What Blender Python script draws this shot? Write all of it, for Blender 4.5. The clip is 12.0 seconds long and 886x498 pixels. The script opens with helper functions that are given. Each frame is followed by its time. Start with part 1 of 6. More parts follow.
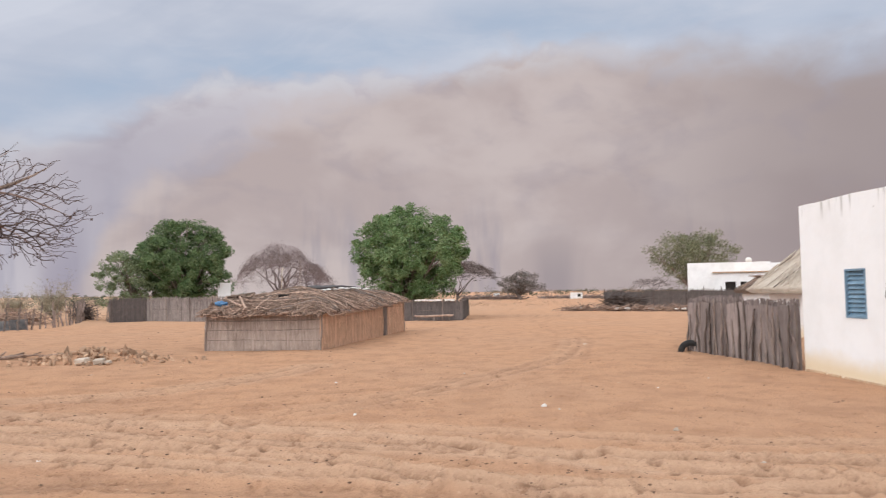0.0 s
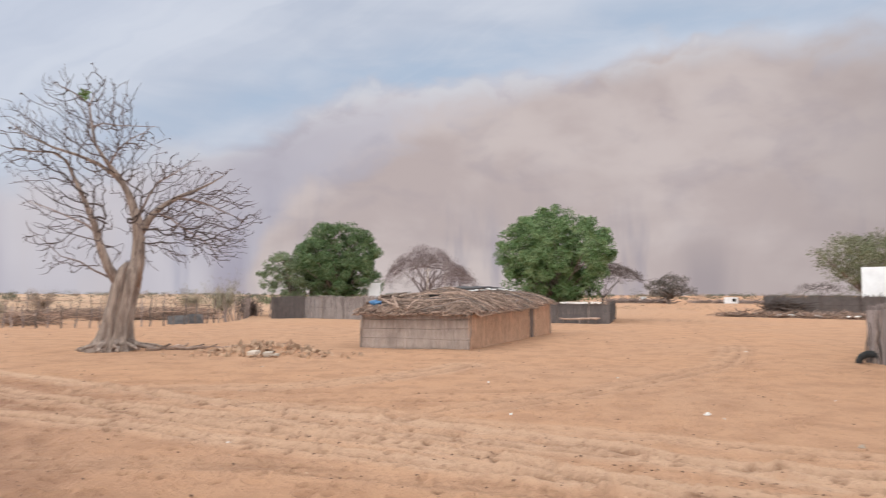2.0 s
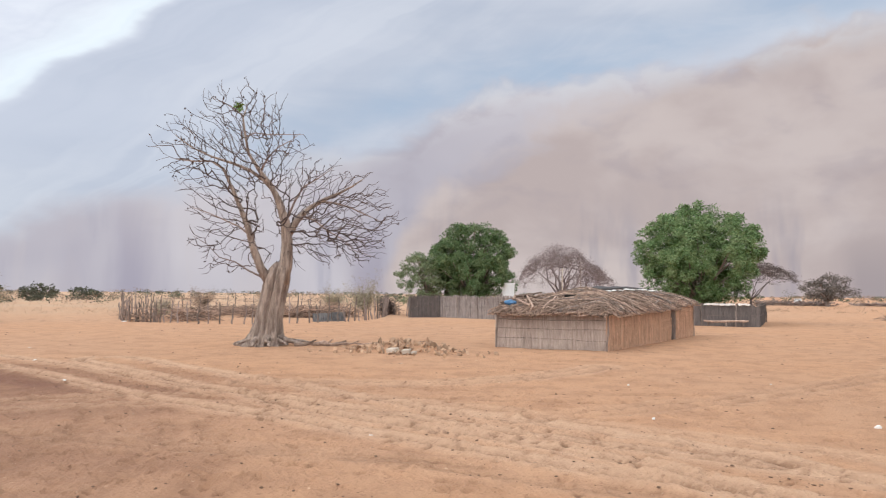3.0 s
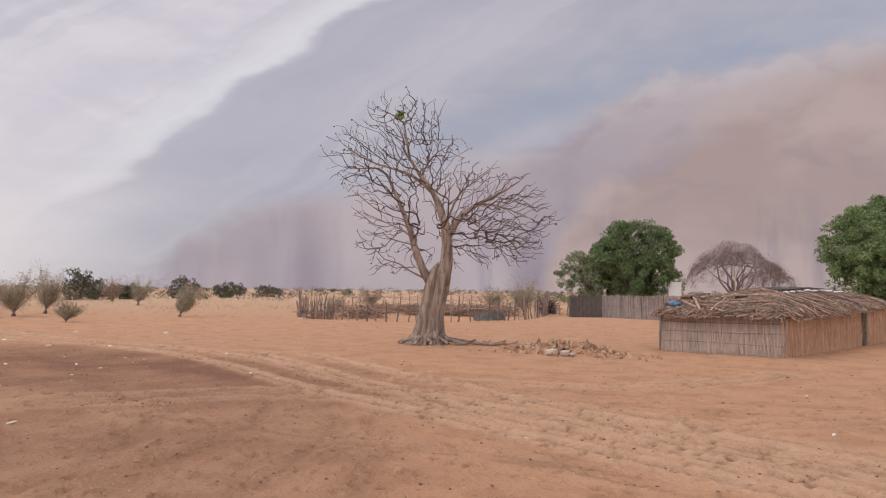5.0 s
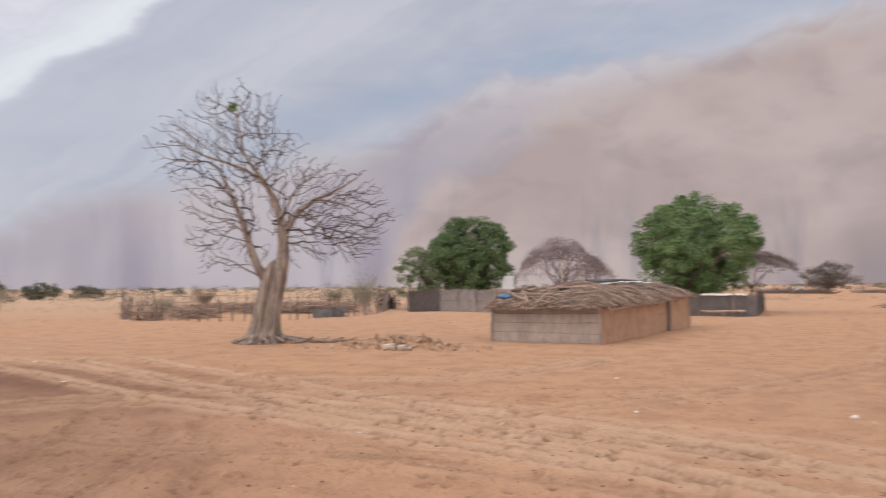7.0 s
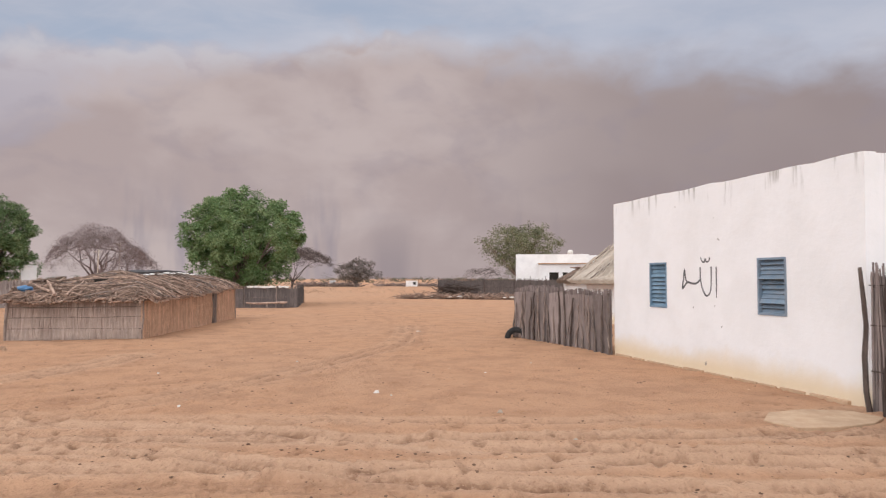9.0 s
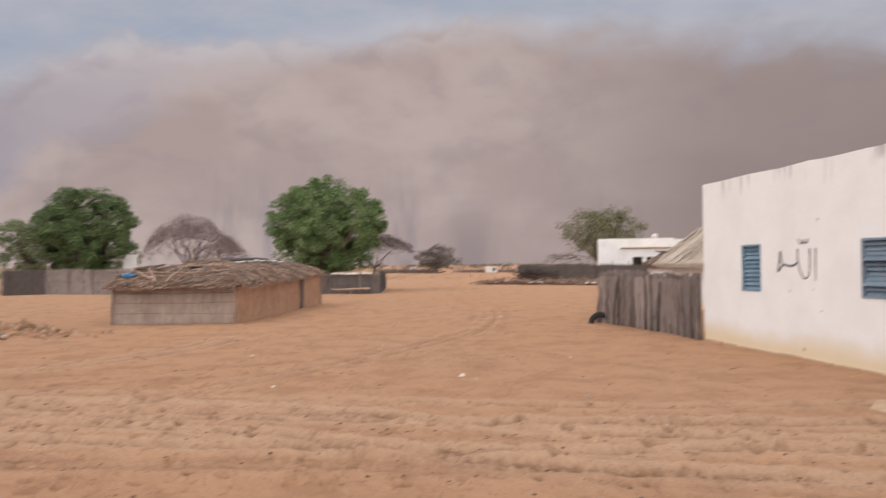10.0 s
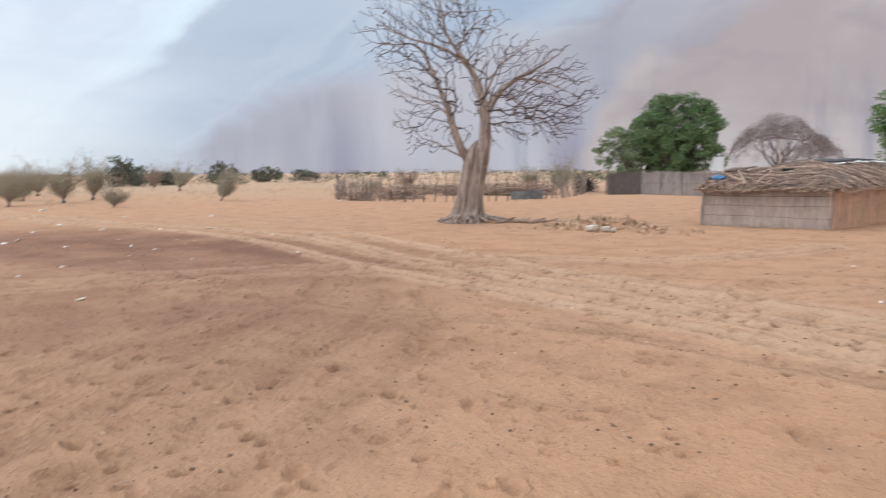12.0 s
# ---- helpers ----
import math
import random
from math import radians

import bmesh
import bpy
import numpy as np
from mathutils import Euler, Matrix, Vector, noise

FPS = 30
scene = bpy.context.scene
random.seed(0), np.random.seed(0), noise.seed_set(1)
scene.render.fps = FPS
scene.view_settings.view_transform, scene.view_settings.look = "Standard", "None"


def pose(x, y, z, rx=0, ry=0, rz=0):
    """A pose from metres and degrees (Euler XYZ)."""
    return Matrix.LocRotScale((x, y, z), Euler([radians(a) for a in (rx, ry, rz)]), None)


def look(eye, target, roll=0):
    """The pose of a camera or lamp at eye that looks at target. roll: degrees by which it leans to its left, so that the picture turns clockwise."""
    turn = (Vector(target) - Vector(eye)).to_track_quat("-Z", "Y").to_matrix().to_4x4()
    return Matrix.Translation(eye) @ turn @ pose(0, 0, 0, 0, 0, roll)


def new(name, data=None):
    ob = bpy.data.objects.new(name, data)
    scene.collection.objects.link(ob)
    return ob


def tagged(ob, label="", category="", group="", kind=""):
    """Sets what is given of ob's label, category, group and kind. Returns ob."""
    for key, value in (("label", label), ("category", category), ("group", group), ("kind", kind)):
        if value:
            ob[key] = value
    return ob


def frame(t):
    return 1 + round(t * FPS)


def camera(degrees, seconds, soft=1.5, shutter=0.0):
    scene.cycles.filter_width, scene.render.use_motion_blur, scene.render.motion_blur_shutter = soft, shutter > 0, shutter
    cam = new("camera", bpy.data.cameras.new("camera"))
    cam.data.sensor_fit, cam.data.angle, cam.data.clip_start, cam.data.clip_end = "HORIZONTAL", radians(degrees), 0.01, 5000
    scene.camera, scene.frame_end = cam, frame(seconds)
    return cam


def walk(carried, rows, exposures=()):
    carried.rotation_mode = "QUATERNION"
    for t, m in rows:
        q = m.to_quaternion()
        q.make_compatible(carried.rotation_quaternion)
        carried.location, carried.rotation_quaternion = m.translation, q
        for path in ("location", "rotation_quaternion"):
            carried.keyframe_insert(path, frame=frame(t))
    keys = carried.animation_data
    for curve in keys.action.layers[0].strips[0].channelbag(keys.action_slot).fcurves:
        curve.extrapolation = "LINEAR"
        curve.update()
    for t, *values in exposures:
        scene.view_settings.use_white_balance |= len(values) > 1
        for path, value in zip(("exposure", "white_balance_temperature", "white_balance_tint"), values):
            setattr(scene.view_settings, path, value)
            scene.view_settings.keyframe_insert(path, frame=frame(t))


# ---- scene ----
# The camera: held at eye height, turning on the spot.
PATH = [
    (0.0, 0.000, 0.000, 1.650, 93.51, 0.69, 0.04),
    (0.5, -0.051, -0.006, 1.643, 94.16, -1.23, -2.14),
    (1.0, -0.088, -0.014, 1.634, 94.26, -2.02, -1.92),
    (1.5, -0.128, -0.029, 1.639, 94.22, -1.12, 5.29),
    (2.0, -0.188, -0.101, 1.642, 93.70, -0.14, 11.47),
    (2.5, -0.229, -0.073, 1.633, 93.60, -0.52, 17.52),
    (3.0, -0.230, -0.082, 1.623, 93.67, -0.46, 22.28),
    (3.2, -0.228, -0.084, 1.625, 93.40, -0.53, 22.63),
    (4.8, -0.108, -0.148, 1.698, 93.84, -0.78, 34.47),
    (5.0, -0.099, -0.152, 1.700, 93.40, -0.61, 35.28),
    (5.5, -0.072, -0.166, 1.695, 93.51, -0.42, 35.15),
    (6.0, -0.089, -0.111, 1.675, 93.52, -0.26, 34.04),
    (6.5, -0.049, -0.117, 1.676, 92.95, 0.27, 30.74),
    (7.0, 0.054, -0.194, 1.710, 93.08, 0.41, 22.48),
    (7.5, 0.089, -0.135, 1.706, 93.44, 0.58, 14.85),
    (7.7, 0.085, -0.126, 1.703, 93.68, 0.05, 11.99),
    (9.05, 0.005, -0.045, 1.655, 92.40, -0.05, -13.30),
    (9.3, -0.004, -0.042, 1.648, 92.44, -0.11, -12.55),
    (9.5, -0.011, -0.042, 1.644, 92.80, -0.19, -11.54),
    (10.0, -0.060, -0.050, 1.629, 91.32, 0.38, -6.74),
    (10.5, -0.102, -0.128, 1.627, 87.94, 1.77, 2.92),
    (11.0, -0.153, -0.201, 1.625, 87.00, 2.20, 13.77),
    (11.5, -0.154, -0.283, 1.647, 85.26, 2.16, 29.19),
    (12.0, -0.187, -0.246, 1.629, 83.76, 0.50, 38.09),
]
EXPOSURES = [(0.0, 0.08, 6300, 8), (1.0, -0.05, 6400, 10), (2.5, 0.22, 6210, 5), (3.2, 0.14, 6300, 7), (5.0, -0.29, 6760, 17), (6.0, -0.26, 6690, 16), (6.5, -0.19, 6570, 14), (7.0, -0.08, 6500, 11), (7.5, 0.18, 6280, 6),
             (9.5, -0.17, 6600, 12), (10.0, -0.22, 6750, 12), (10.5, 0.03, 6050, 6), (11.0, 0.33, 5950, 3), (11.5, 0.25, 5950, 3), (12.0, 0.06, 5880, 3)]
cam = camera(64.3, 12.0, 1.15, 0.5)
walk(cam, [(row[0], pose(*row[1:])) for row in PATH], EXPOSURES)


# ---- light ----
def lin(r, g, b):
    """Linear colour from a display colour of 0 to 255."""
    return tuple((c / 255 / 12.92) if c < 10 else ((c / 255 + 0.055) / 1.055) ** 2.4 for c in (r, g, b)) + (1.0,)


class Nodes:
    """Short hand for building node trees."""

    def __init__(self, tree):
        self.tree = tree
        self.tree.nodes.clear()

    def add(self, kind, **settings):
        n = self.tree.nodes.new(kind)
        for key, value in settings.items():
            setattr(n, key, value)
        return n

    def plug(self, value, socket):
        if value is None:
            return
        if isinstance(value, bpy.types.NodeSocket):
            self.tree.links.new(value, socket)
        else:
            socket.default_value = value

    def math(self, op, a, b=None, c=None, clamp=False):
        n = self.add("ShaderNodeMath", operation=op, use_clamp=clamp)
        for i, v in enumerate((a, b, c)):
            self.plug(v, n.inputs[i])
        return n.outputs[0]

    def mix(self, fac, a, b, blend="MIX"):
        n = self.add("ShaderNodeMix", data_type="RGBA", blend_type=blend)
        self.plug(fac, n.inputs[0])
        self.plug(a, n.inputs[6])
        self.plug(b, n.inputs[7])
        return n.outputs[2]

    def noise(self, vec, scale, detail=4.0, rough=0.55, distortion=0.0):
        n = self.add("ShaderNodeTexNoise")
        self.plug(vec, n.inputs["Vector"])
        for key, v in (("Scale", scale), ("Detail", detail), ("Roughness", rough), ("Distortion", distortion)):
            n.inputs[key].default_value = v
        return n.outputs["Fac"]

    def span(self, value, lo, hi, a=0.0, b=1.0, smooth=True):
        n = self.add("ShaderNodeMapRange", interpolation_type="SMOOTHSTEP" if smooth else "LINEAR")
        for i, v in enumerate((value, lo, hi, a, b)):
            self.plug(v, n.inputs[i])
        return n.outputs[0]

    def curve(self, value, points):
        n = self.add("ShaderNodeFloatCurve")
        c = n.mapping.curves[0]
        while len(c.points) > 2:
            c.points.remove(c.points[1])
        c.points[0].location, c.points[1].location = points[0], points[-1]
        for q in points[1:-1]:
            c.points.new(*q)
        n.mapping.update()
        self.plug(value, n.inputs["Value"])
        return n.outputs[0]

    def vec(self, x, y, z):
        n = self.add("ShaderNodeCombineXYZ")
        for i, v in enumerate((x, y, z)):
            self.plug(v, n.inputs[i])
        return n.outputs[0]

    def azel(self, direction):
        """Degrees to the left of north and above the horizon, of a direction."""
        nrm = self.add("ShaderNodeVectorMath", operation="NORMALIZE")
        self.plug(direction, nrm.inputs[0])
        s = self.add("ShaderNodeSeparateXYZ")
        self.plug(nrm.outputs[0], s.inputs[0])
        az = self.math("MULTIPLY", self.math("ARCTAN2", self.math("MULTIPLY", s.outputs[0], -1.0), s.outputs[1]), 57.29578)
        el = self.math("MULTIPLY", self.math("ARCSINE", s.outputs[2]), 57.29578)
        return az, el


def make_world():
    """Overcast sky: thin blue through grey cloud, brighter in the west (left), a shelf cloud with a bright rim."""
    world = bpy.data.worlds.new("overcast_sky")
    scene.world = world
    world.use_nodes = True
    n = Nodes(world.node_tree)
    d = n.add("ShaderNodeTexCoord").outputs["Generated"]
    az, el = n.azel(d)
    sky = n.add("ShaderNodeTexSky", sky_type="NISHITA", sun_disc=False, sun_elevation=radians(40), sun_rotation=radians(-107))
    blue = n.mix(1.0, sky.outputs[0], (0.10, 0.10, 0.10, 1), "MULTIPLY")
    v = n.vec(n.math("MULTIPLY", az, 0.045), n.math("MULTIPLY", el, 0.14), 0.0)
    big = n.noise(v, 0.8, 5.0, 0.5, 0.6)
    fine = n.noise(v, 2.6, 5.0, 0.55, 0.4)
    cloud = n.mix(n.span(big, 0.35, 0.68), lin(184, 188, 202), lin(204, 205, 215))
    cloud = n.mix(n.math("MULTIPLY", n.span(fine, 0.35, 0.75), 0.35), cloud, lin(212, 211, 218))
    # the bright west beyond the shelf cloud
    rim = n.curve(n.math("DIVIDE", el, 60.0), [(0.0, 0.71), (0.088, 0.64), (0.157, 0.586), (0.227, 0.538), (0.265, 0.518), (0.312, 0.475), (0.36, 0.43), (0.39, 0.395), (0.6, 0.24), (1.0, 0.05)])
    off = n.math("SUBTRACT", az, n.math("MULTIPLY", rim, 100.0))
    off = n.math("ADD", off, n.math("MULTIPLY", n.math("SUBTRACT", n.noise(v, 2.2, 3.0, 0.5), 0.5), 5.5))
    bright = n.mix(n.span(fine, 0.3, 0.7), lin(219, 220, 231), lin(233, 233, 240))
    # the shelf cloud greys towards its edge, and breaks off there against the lit sky
    cloud = n.mix(n.math("MULTIPLY", n.math("MULTIPLY", n.span(off, -26.0, -3.0), n.span(el, 4.0, 12.0)), n.span(big, 0.25, 0.6, 0.3, 0.7)), cloud, lin(194, 197, 211))
    cloud = n.mix(n.math("MAXIMUM", n.span(off, -1.4, 1.4), n.math("MULTIPLY", n.span(el, 9.0, 4.0), n.span(off, -9.0, 2.0))), cloud, bright)
    rimglow = n.math("MULTIPLY", n.math("MULTIPLY", n.span(off, -0.5, 0.8), n.span(off, 5.5, 0.8)), n.span(el, 5.0, 12.0))
    cloud = n.mix(n.math("MULTIPLY", rimglow, 0.85), cloud, lin(234, 240, 245))
    # a bluer gap between the cloud and the storm's crest
    crest = n.math("MULTIPLY", n.curve(n.math("DIVIDE", n.math("ADD", az, 100.0), 200.0), [(0.0, 0.35), (0.275, 0.42), (0.465, 0.485), (0.55, 0.42), (0.605, 0.385), (0.665, 0.285), (0.73, 0.22), (0.8, 0.05), (1.0, 0.0)]), 40.0)
    over = n.math("SUBTRACT", el, crest)
    gap = n.math("MULTIPLY", n.math("MULTIPLY", n.span(over, -1.0, 1.0), n.span(over, 5.5, 1.2)), n.math("MULTIPLY", n.span(az, 42.0, 31.0), n.span(az, -30.0, -5.0, 0.45, 1.0)))
    cloud = n.mix(n.math("MULTIPLY", gap, n.span(fine, 0.3, 0.7, 0.75, 0.3)), cloud, lin(166, 181, 202))
    band = n.noise(n.vec(n.math("MULTIPLY", off, 0.11), n.math("MULTIPLY", el, 0.018), 2.0), 1.6, 4.0, 0.55, 0.3)
    cloud = n.mix(n.math("MULTIPLY", n.span(band, 0.50, 0.70), n.span(off, -45.0, -25.0, 0.0, 0.3)), cloud, lin(176, 182, 198))
    cloud = n.mix(n.math("MULTIPLY", n.span(band, 0.48, 0.32), n.span(off, -45.0, -25.0, 0.0, 0.4)), cloud, lin(214, 214, 222))
    west = n.math("MULTIPLY", n.span(az, 50.0, 78.0), n.span(el, 16.0, 1.0))
    cloud = n.mix(n.math("MULTIPLY", west, 0.8), cloud, lin(243, 241, 240))
    col = n.mix(0.95, blue, cloud)
    # zenith and the half of the sky behind the viewer are clearer and brighter than the storm's side
    back = n.math("MAXIMUM", n.span(n.math("ABSOLUTE", az), 70.0, 130.0), n.span(el, 30.0, 70.0))
    col = n.mix(back, col, (1.62, 1.62, 1.64, 1))
    bg = n.add("ShaderNodeBackground")
    n.plug(col, bg.inputs[0])
    bg.inputs[1].default_value = 1.0
    out = n.add("ShaderNodeOutputWorld")
    n.plug(bg.outputs[0], out.inputs[0])


make_world()
sun = new("sun", bpy.data.lights.new("sun", "SUN"))
sun.data.energy, sun.data.angle, sun.data.color = 0.85, radians(50), (1.0, 0.95, 0.88)
sun.matrix_basis = look((-11, -3.4, 9.5), (0, 0, 0))


# ---- materials ----
def material(name, build, rough=0.9, metal=0.0, spec=0.3):
    """A node material. build(n, where) returns colour and, if any, the height for the bump and its distance."""
    m = bpy.data.materials.new(name)
    m.use_nodes = True
    n = Nodes(m.node_tree)
    b = n.add("ShaderNodeBsdfPrincipled")
    out = n.add("ShaderNodeOutputMaterial")
    n.plug(b.outputs[0], out.inputs[0])
    b.inputs["Roughness"].default_value = rough
    b.inputs["Metallic"].default_value = metal
    b.inputs["Specular IOR Level"].default_value = spec
    where = n.add("ShaderNodeNewGeometry").outputs["Position"]
    colour, height, depth = build(n, where)
    n.plug(colour, b.inputs["Base Color"])
    if height is not None:
        bump = n.add("ShaderNodeBump")
        bump.inputs["Distance"].default_value = depth
        bump.inputs["Strength"].default_value = 1.0
        n.plug(height, bump.inputs["Height"])
        n.plug(bump.outputs[0], b.inputs["Normal"])
    return m


def attribute(n, name):
    return n.add("ShaderNodeAttribute", attribute_name=name).outputs["Fac"]


def sand(n, p):
    broad = n.noise(p, 0.12, 4.0, 0.6)
    mid = n.noise(p, 1.3, 5.0, 0.65)
    grain = n.noise(p, 38.0, 4.0, 0.7)
    c = n.mix(n.span(broad, 0.3, 0.7), (0.580, 0.326, 0.192, 1), (0.545, 0.322, 0.203, 1))
    c = n.mix(n.math("MULTIPLY", n.span(mid, 0.42, 0.66), 0.6), c, (0.39, 0.215, 0.130, 1))
    c = n.mix(n.math("MULTIPLY", attribute(n, "track"), 0.75), c, (0.63, 0.42, 0.29, 1))
    c = n.mix(n.math("MULTIPLY", attribute(n, "soil"), n.span(mid, 0.2, 0.6, 0.72, 1.0)), c, (0.215, 0.108, 0.077, 1))
    c = n.mix(n.math("MULTIPLY", attribute(n, "dry"), n.span(mid, 0.25, 0.6, 0.5, 1.0)), c, (0.50, 0.355, 0.245, 1))
    # darker turned-up sand, with the shade of ruts and prints put into the colour
    c = n.mix(n.math("MULTIPLY", attribute(n, "damp_shade"), n.span(n.noise(p, 14.0, 3.0, 0.6), 0.35, 0.6, 0.35, 0.95)), c, (0.20, 0.105, 0.065, 1))
    specks = n.math("MAXIMUM", n.span(n.noise(p, 8.0, 4.0, 0.75), 0.59, 0.68), n.math("MULTIPLY", n.span(n.noise(p, 21.0, 3.0, 0.7), 0.60, 0.68), 0.8))
    c = n.mix(n.math("MULTIPLY", specks, 0.55), c, (0.25, 0.13, 0.08, 1))
    pale = n.span(n.noise(p, 13.0, 3.0, 0.7), 0.64, 0.72)
    c = n.mix(n.math("MULTIPLY", pale, 0.45), c, (0.66, 0.45, 0.32, 1))
    c = n.mix(n.math("MULTIPLY", n.span(grain, 0.3, 0.7), 0.25), c, (0.40, 0.22, 0.125, 1))
    h = n.math("ADD", n.math("MULTIPLY", n.noise(p, 4.0, 7.0, 0.75), 1.0), n.math("MULTIPLY", n.noise(p, 16.0, 4.0, 0.7), 0.35))
    return c, h, 0.075


def whitewash(n, p):
    s = n.add("ShaderNodeSeparateXYZ")
    n.plug(p, s.inputs[0])
    z = s.outputs[2]
    blotch = n.noise(p, 1.1, 5.0, 0.6)
    c = n.mix(n.span(blotch, 0.35, 0.7), (0.86, 0.865, 0.88, 1), (0.81, 0.812, 0.82, 1))
    # sand splashed up from the ground
    reach = n.math("ADD", 0.12, n.math("MULTIPLY", n.noise(p, 0.9, 4.0, 0.65), 0.75))
    c = n.mix(n.math("MULTIPLY", n.span(z, reach, n.math("MULTIPLY", reach, 0.15)), 0.75), c, (0.72, 0.56, 0.33, 1))
    # rain streaks below the parapet
    streak = n.noise(n.vec(n.math("MULTIPLY", s.outputs[0], 6.0), n.math("MULTIPLY", s.outputs[1], 6.0), n.math("MULTIPLY", z, 0.5)), 1.0, 4.0, 0.7)
    low = n.math("SUBTRACT", 3.30, n.math("MULTIPLY", n.noise(p, 2.5, 3.0, 0.6), 0.75))
    run = n.math("MULTIPLY", n.span(streak, 0.52, 0.66), n.span(z, low, 3.32))
    c = n.mix(n.math("MULTIPLY", run, 0.75), c, (0.30, 0.29, 0.27, 1))
    chips = n.math("MULTIPLY", n.span(n.noise(p, 5.5, 2.0, 0.5), 0.765, 0.78), 0.7)
    c = n.mix(chips, c, (0.25, 0.23, 0.21, 1))
    return c, n.math("ADD", n.noise(p, 3.0, 5.0, 0.6), n.math("MULTIPLY", n.noise(p, 40.0, 3.0, 0.6), 0.12)), 0.012


def plain(colour, other, scale=6.0, depth=0.01, stretch=(1, 1, 1), island=0.0):
    """Two tones in noise, stretched along the grain; island: how far joined pieces differ from one another."""

    def build(n, p):
        m = n.add("ShaderNodeMapping")
        n.plug(p, m.inputs[0])
        m.inputs["Scale"].default_value = stretch
        f = n.noise(m.outputs[0], scale, 5.0, 0.65)
        c = n.mix(n.span(f, 0.3, 0.7), (*colour, 1), (*other, 1))
        c = n.mix(n.math("MULTIPLY", n.span(n.noise(p, scale * 0.17, 3.0, 0.6), 0.35, 0.7), 0.35), c, (*[0.6 * (a + b) / 2 for a, b in zip(colour, other)], 1))
        if island:
            g = n.add("ShaderNodeNewGeometry").outputs["Random Per Island"]
            o = n.add("ShaderNodeObjectInfo").outputs["Random"]
            k = n.math("FRACT", n.math("ADD", g, o))
            h = n.add("ShaderNodeHueSaturation")
            n.plug(c, h.inputs["Color"])
            n.plug(n.span(k, 0.0, 1.0, 1.0 - island, 1.0 + island, False), h.inputs["Value"])
            c = h.outputs[0]
        return c, f, depth

    return build


SAND = material("sand", sand, 0.95, 0, 0.15)
WHITEWASH = material("whitewash", whitewash, 0.9, 0, 0.2)
REED = material("weathered_reed", plain((0.37, 0.275, 0.235), (0.50, 0.40, 0.345), 24.0, 0.004, (1, 1, 0.10), 0.22))
REED_TAN = material("tan_reed", plain((0.54, 0.345, 0.235), (0.68, 0.465, 0.335), 24.0, 0.004, (1, 1, 0.10), 0.22))
REED_GREY = material("grey_reed", plain((0.21, 0.17, 0.16), (0.31, 0.255, 0.24), 20.0, 0.005, (1, 1, 0.12), 0.30))
REED_LIGHT = material("light_reed", plain((0.40, 0.31, 0.265), (0.54, 0.44, 0.385), 24.0, 0.004, (1, 1, 0.10), 0.12))
REED_PALE = material("pale_grey_reed", plain((0.23, 0.19, 0.18), (0.36, 0.31, 0.29), 20.0, 0.005, (1, 1, 0.12), 0.22))
REED_DARK = material("dark_reed", plain((0.12, 0.102, 0.10), (0.19, 0.16, 0.15), 20.0, 0.005, (1, 1, 0.12), 0.12))
STICK = material("grey_stick", plain((0.15, 0.115, 0.10), (0.29, 0.23, 0.20), 14.0, 0.006, (1, 1, 0.3), 0.4))
STICK_DARK = material("dark_stick", plain((0.075, 0.055, 0.048), (0.15, 0.115, 0.10), 14.0, 0.006, (1, 1, 0.3), 0.4))
THATCH = material("thatch_branch", plain((0.20, 0.132, 0.102), (0.44, 0.31, 0.24), 12.0, 0.01, (1, 1, 1), 0.55))
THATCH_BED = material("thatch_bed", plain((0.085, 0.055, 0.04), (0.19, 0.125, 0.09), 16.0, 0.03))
BARK = material("pale_bark", plain((0.15, 0.105, 0.085), (0.46, 0.36, 0.30), 9.0, 0.07, (1, 1, 0.16)))
TWIG = material("twig", plain((0.082, 0.06, 0.055), (0.155, 0.116, 0.105), 8.0, 0.004, (1, 1, 1), 0.3))
TWIG_PALE = material("pale_twig", plain((0.24, 0.18, 0.16), (0.36, 0.28, 0.25), 8.0, 0.004, (1, 1, 1), 0.3))
ACACIA_TWIG = material("acacia_twig", plain((0.155, 0.115, 0.112), (0.26, 0.20, 0.195), 8.0, 0.004, (1, 1, 1), 0.25))
ACACIA_DARK = material("acacia_dark", plain((0.085, 0.065, 0.06), (0.15, 0.115, 0.105), 8.0, 0.004, (1, 1, 1), 0.25))
BLUE_PAINT = material("blue_paint", plain((0.14, 0.245, 0.345), (0.22, 0.33, 0.43), 7.0, 0.003, (1, 1, 1), 0.12), 0.55, 0.0, 0.4)
BLUE_FADED = material("faded_blue_paint", plain((0.25, 0.30, 0.36), (0.17, 0.255, 0.345), 5.0, 0.003, (1, 1, 1), 0.12), 0.6, 0.0, 0.4)
INK = material("charcoal_paint", plain((0.10, 0.10, 0.11), (0.17, 0.17, 0.18), 12.0, 0.0))
RUBBER = material("rubber", plain((0.018, 0.018, 0.019), (0.04, 0.038, 0.037), 10.0, 0.004), 0.75)
SHEET = material("grey_sheet_metal", plain((0.10, 0.10, 0.108), (0.22, 0.215, 0.215), 4.0, 0.006), 0.75, 0.0)
STONE = material("rubble_stone", plain((0.33, 0.20, 0.13), (0.52, 0.35, 0.235), 5.0, 0.02, (1, 1, 1), 0.4))
STONE_PALE = material("pale_stone", plain((0.46, 0.36, 0.28), (0.64, 0.55, 0.47), 5.0, 0.02, (1, 1, 1), 0.12))
SCRAP = material("white_scrap", plain((0.74, 0.70, 0.66), (0.84, 0.82, 0.80), 9.0, 0.005), 0.6)
DUNG = material("dark_clod", plain((0.13, 0.075, 0.05), (0.24, 0.14, 0.09), 12.0, 0.01))
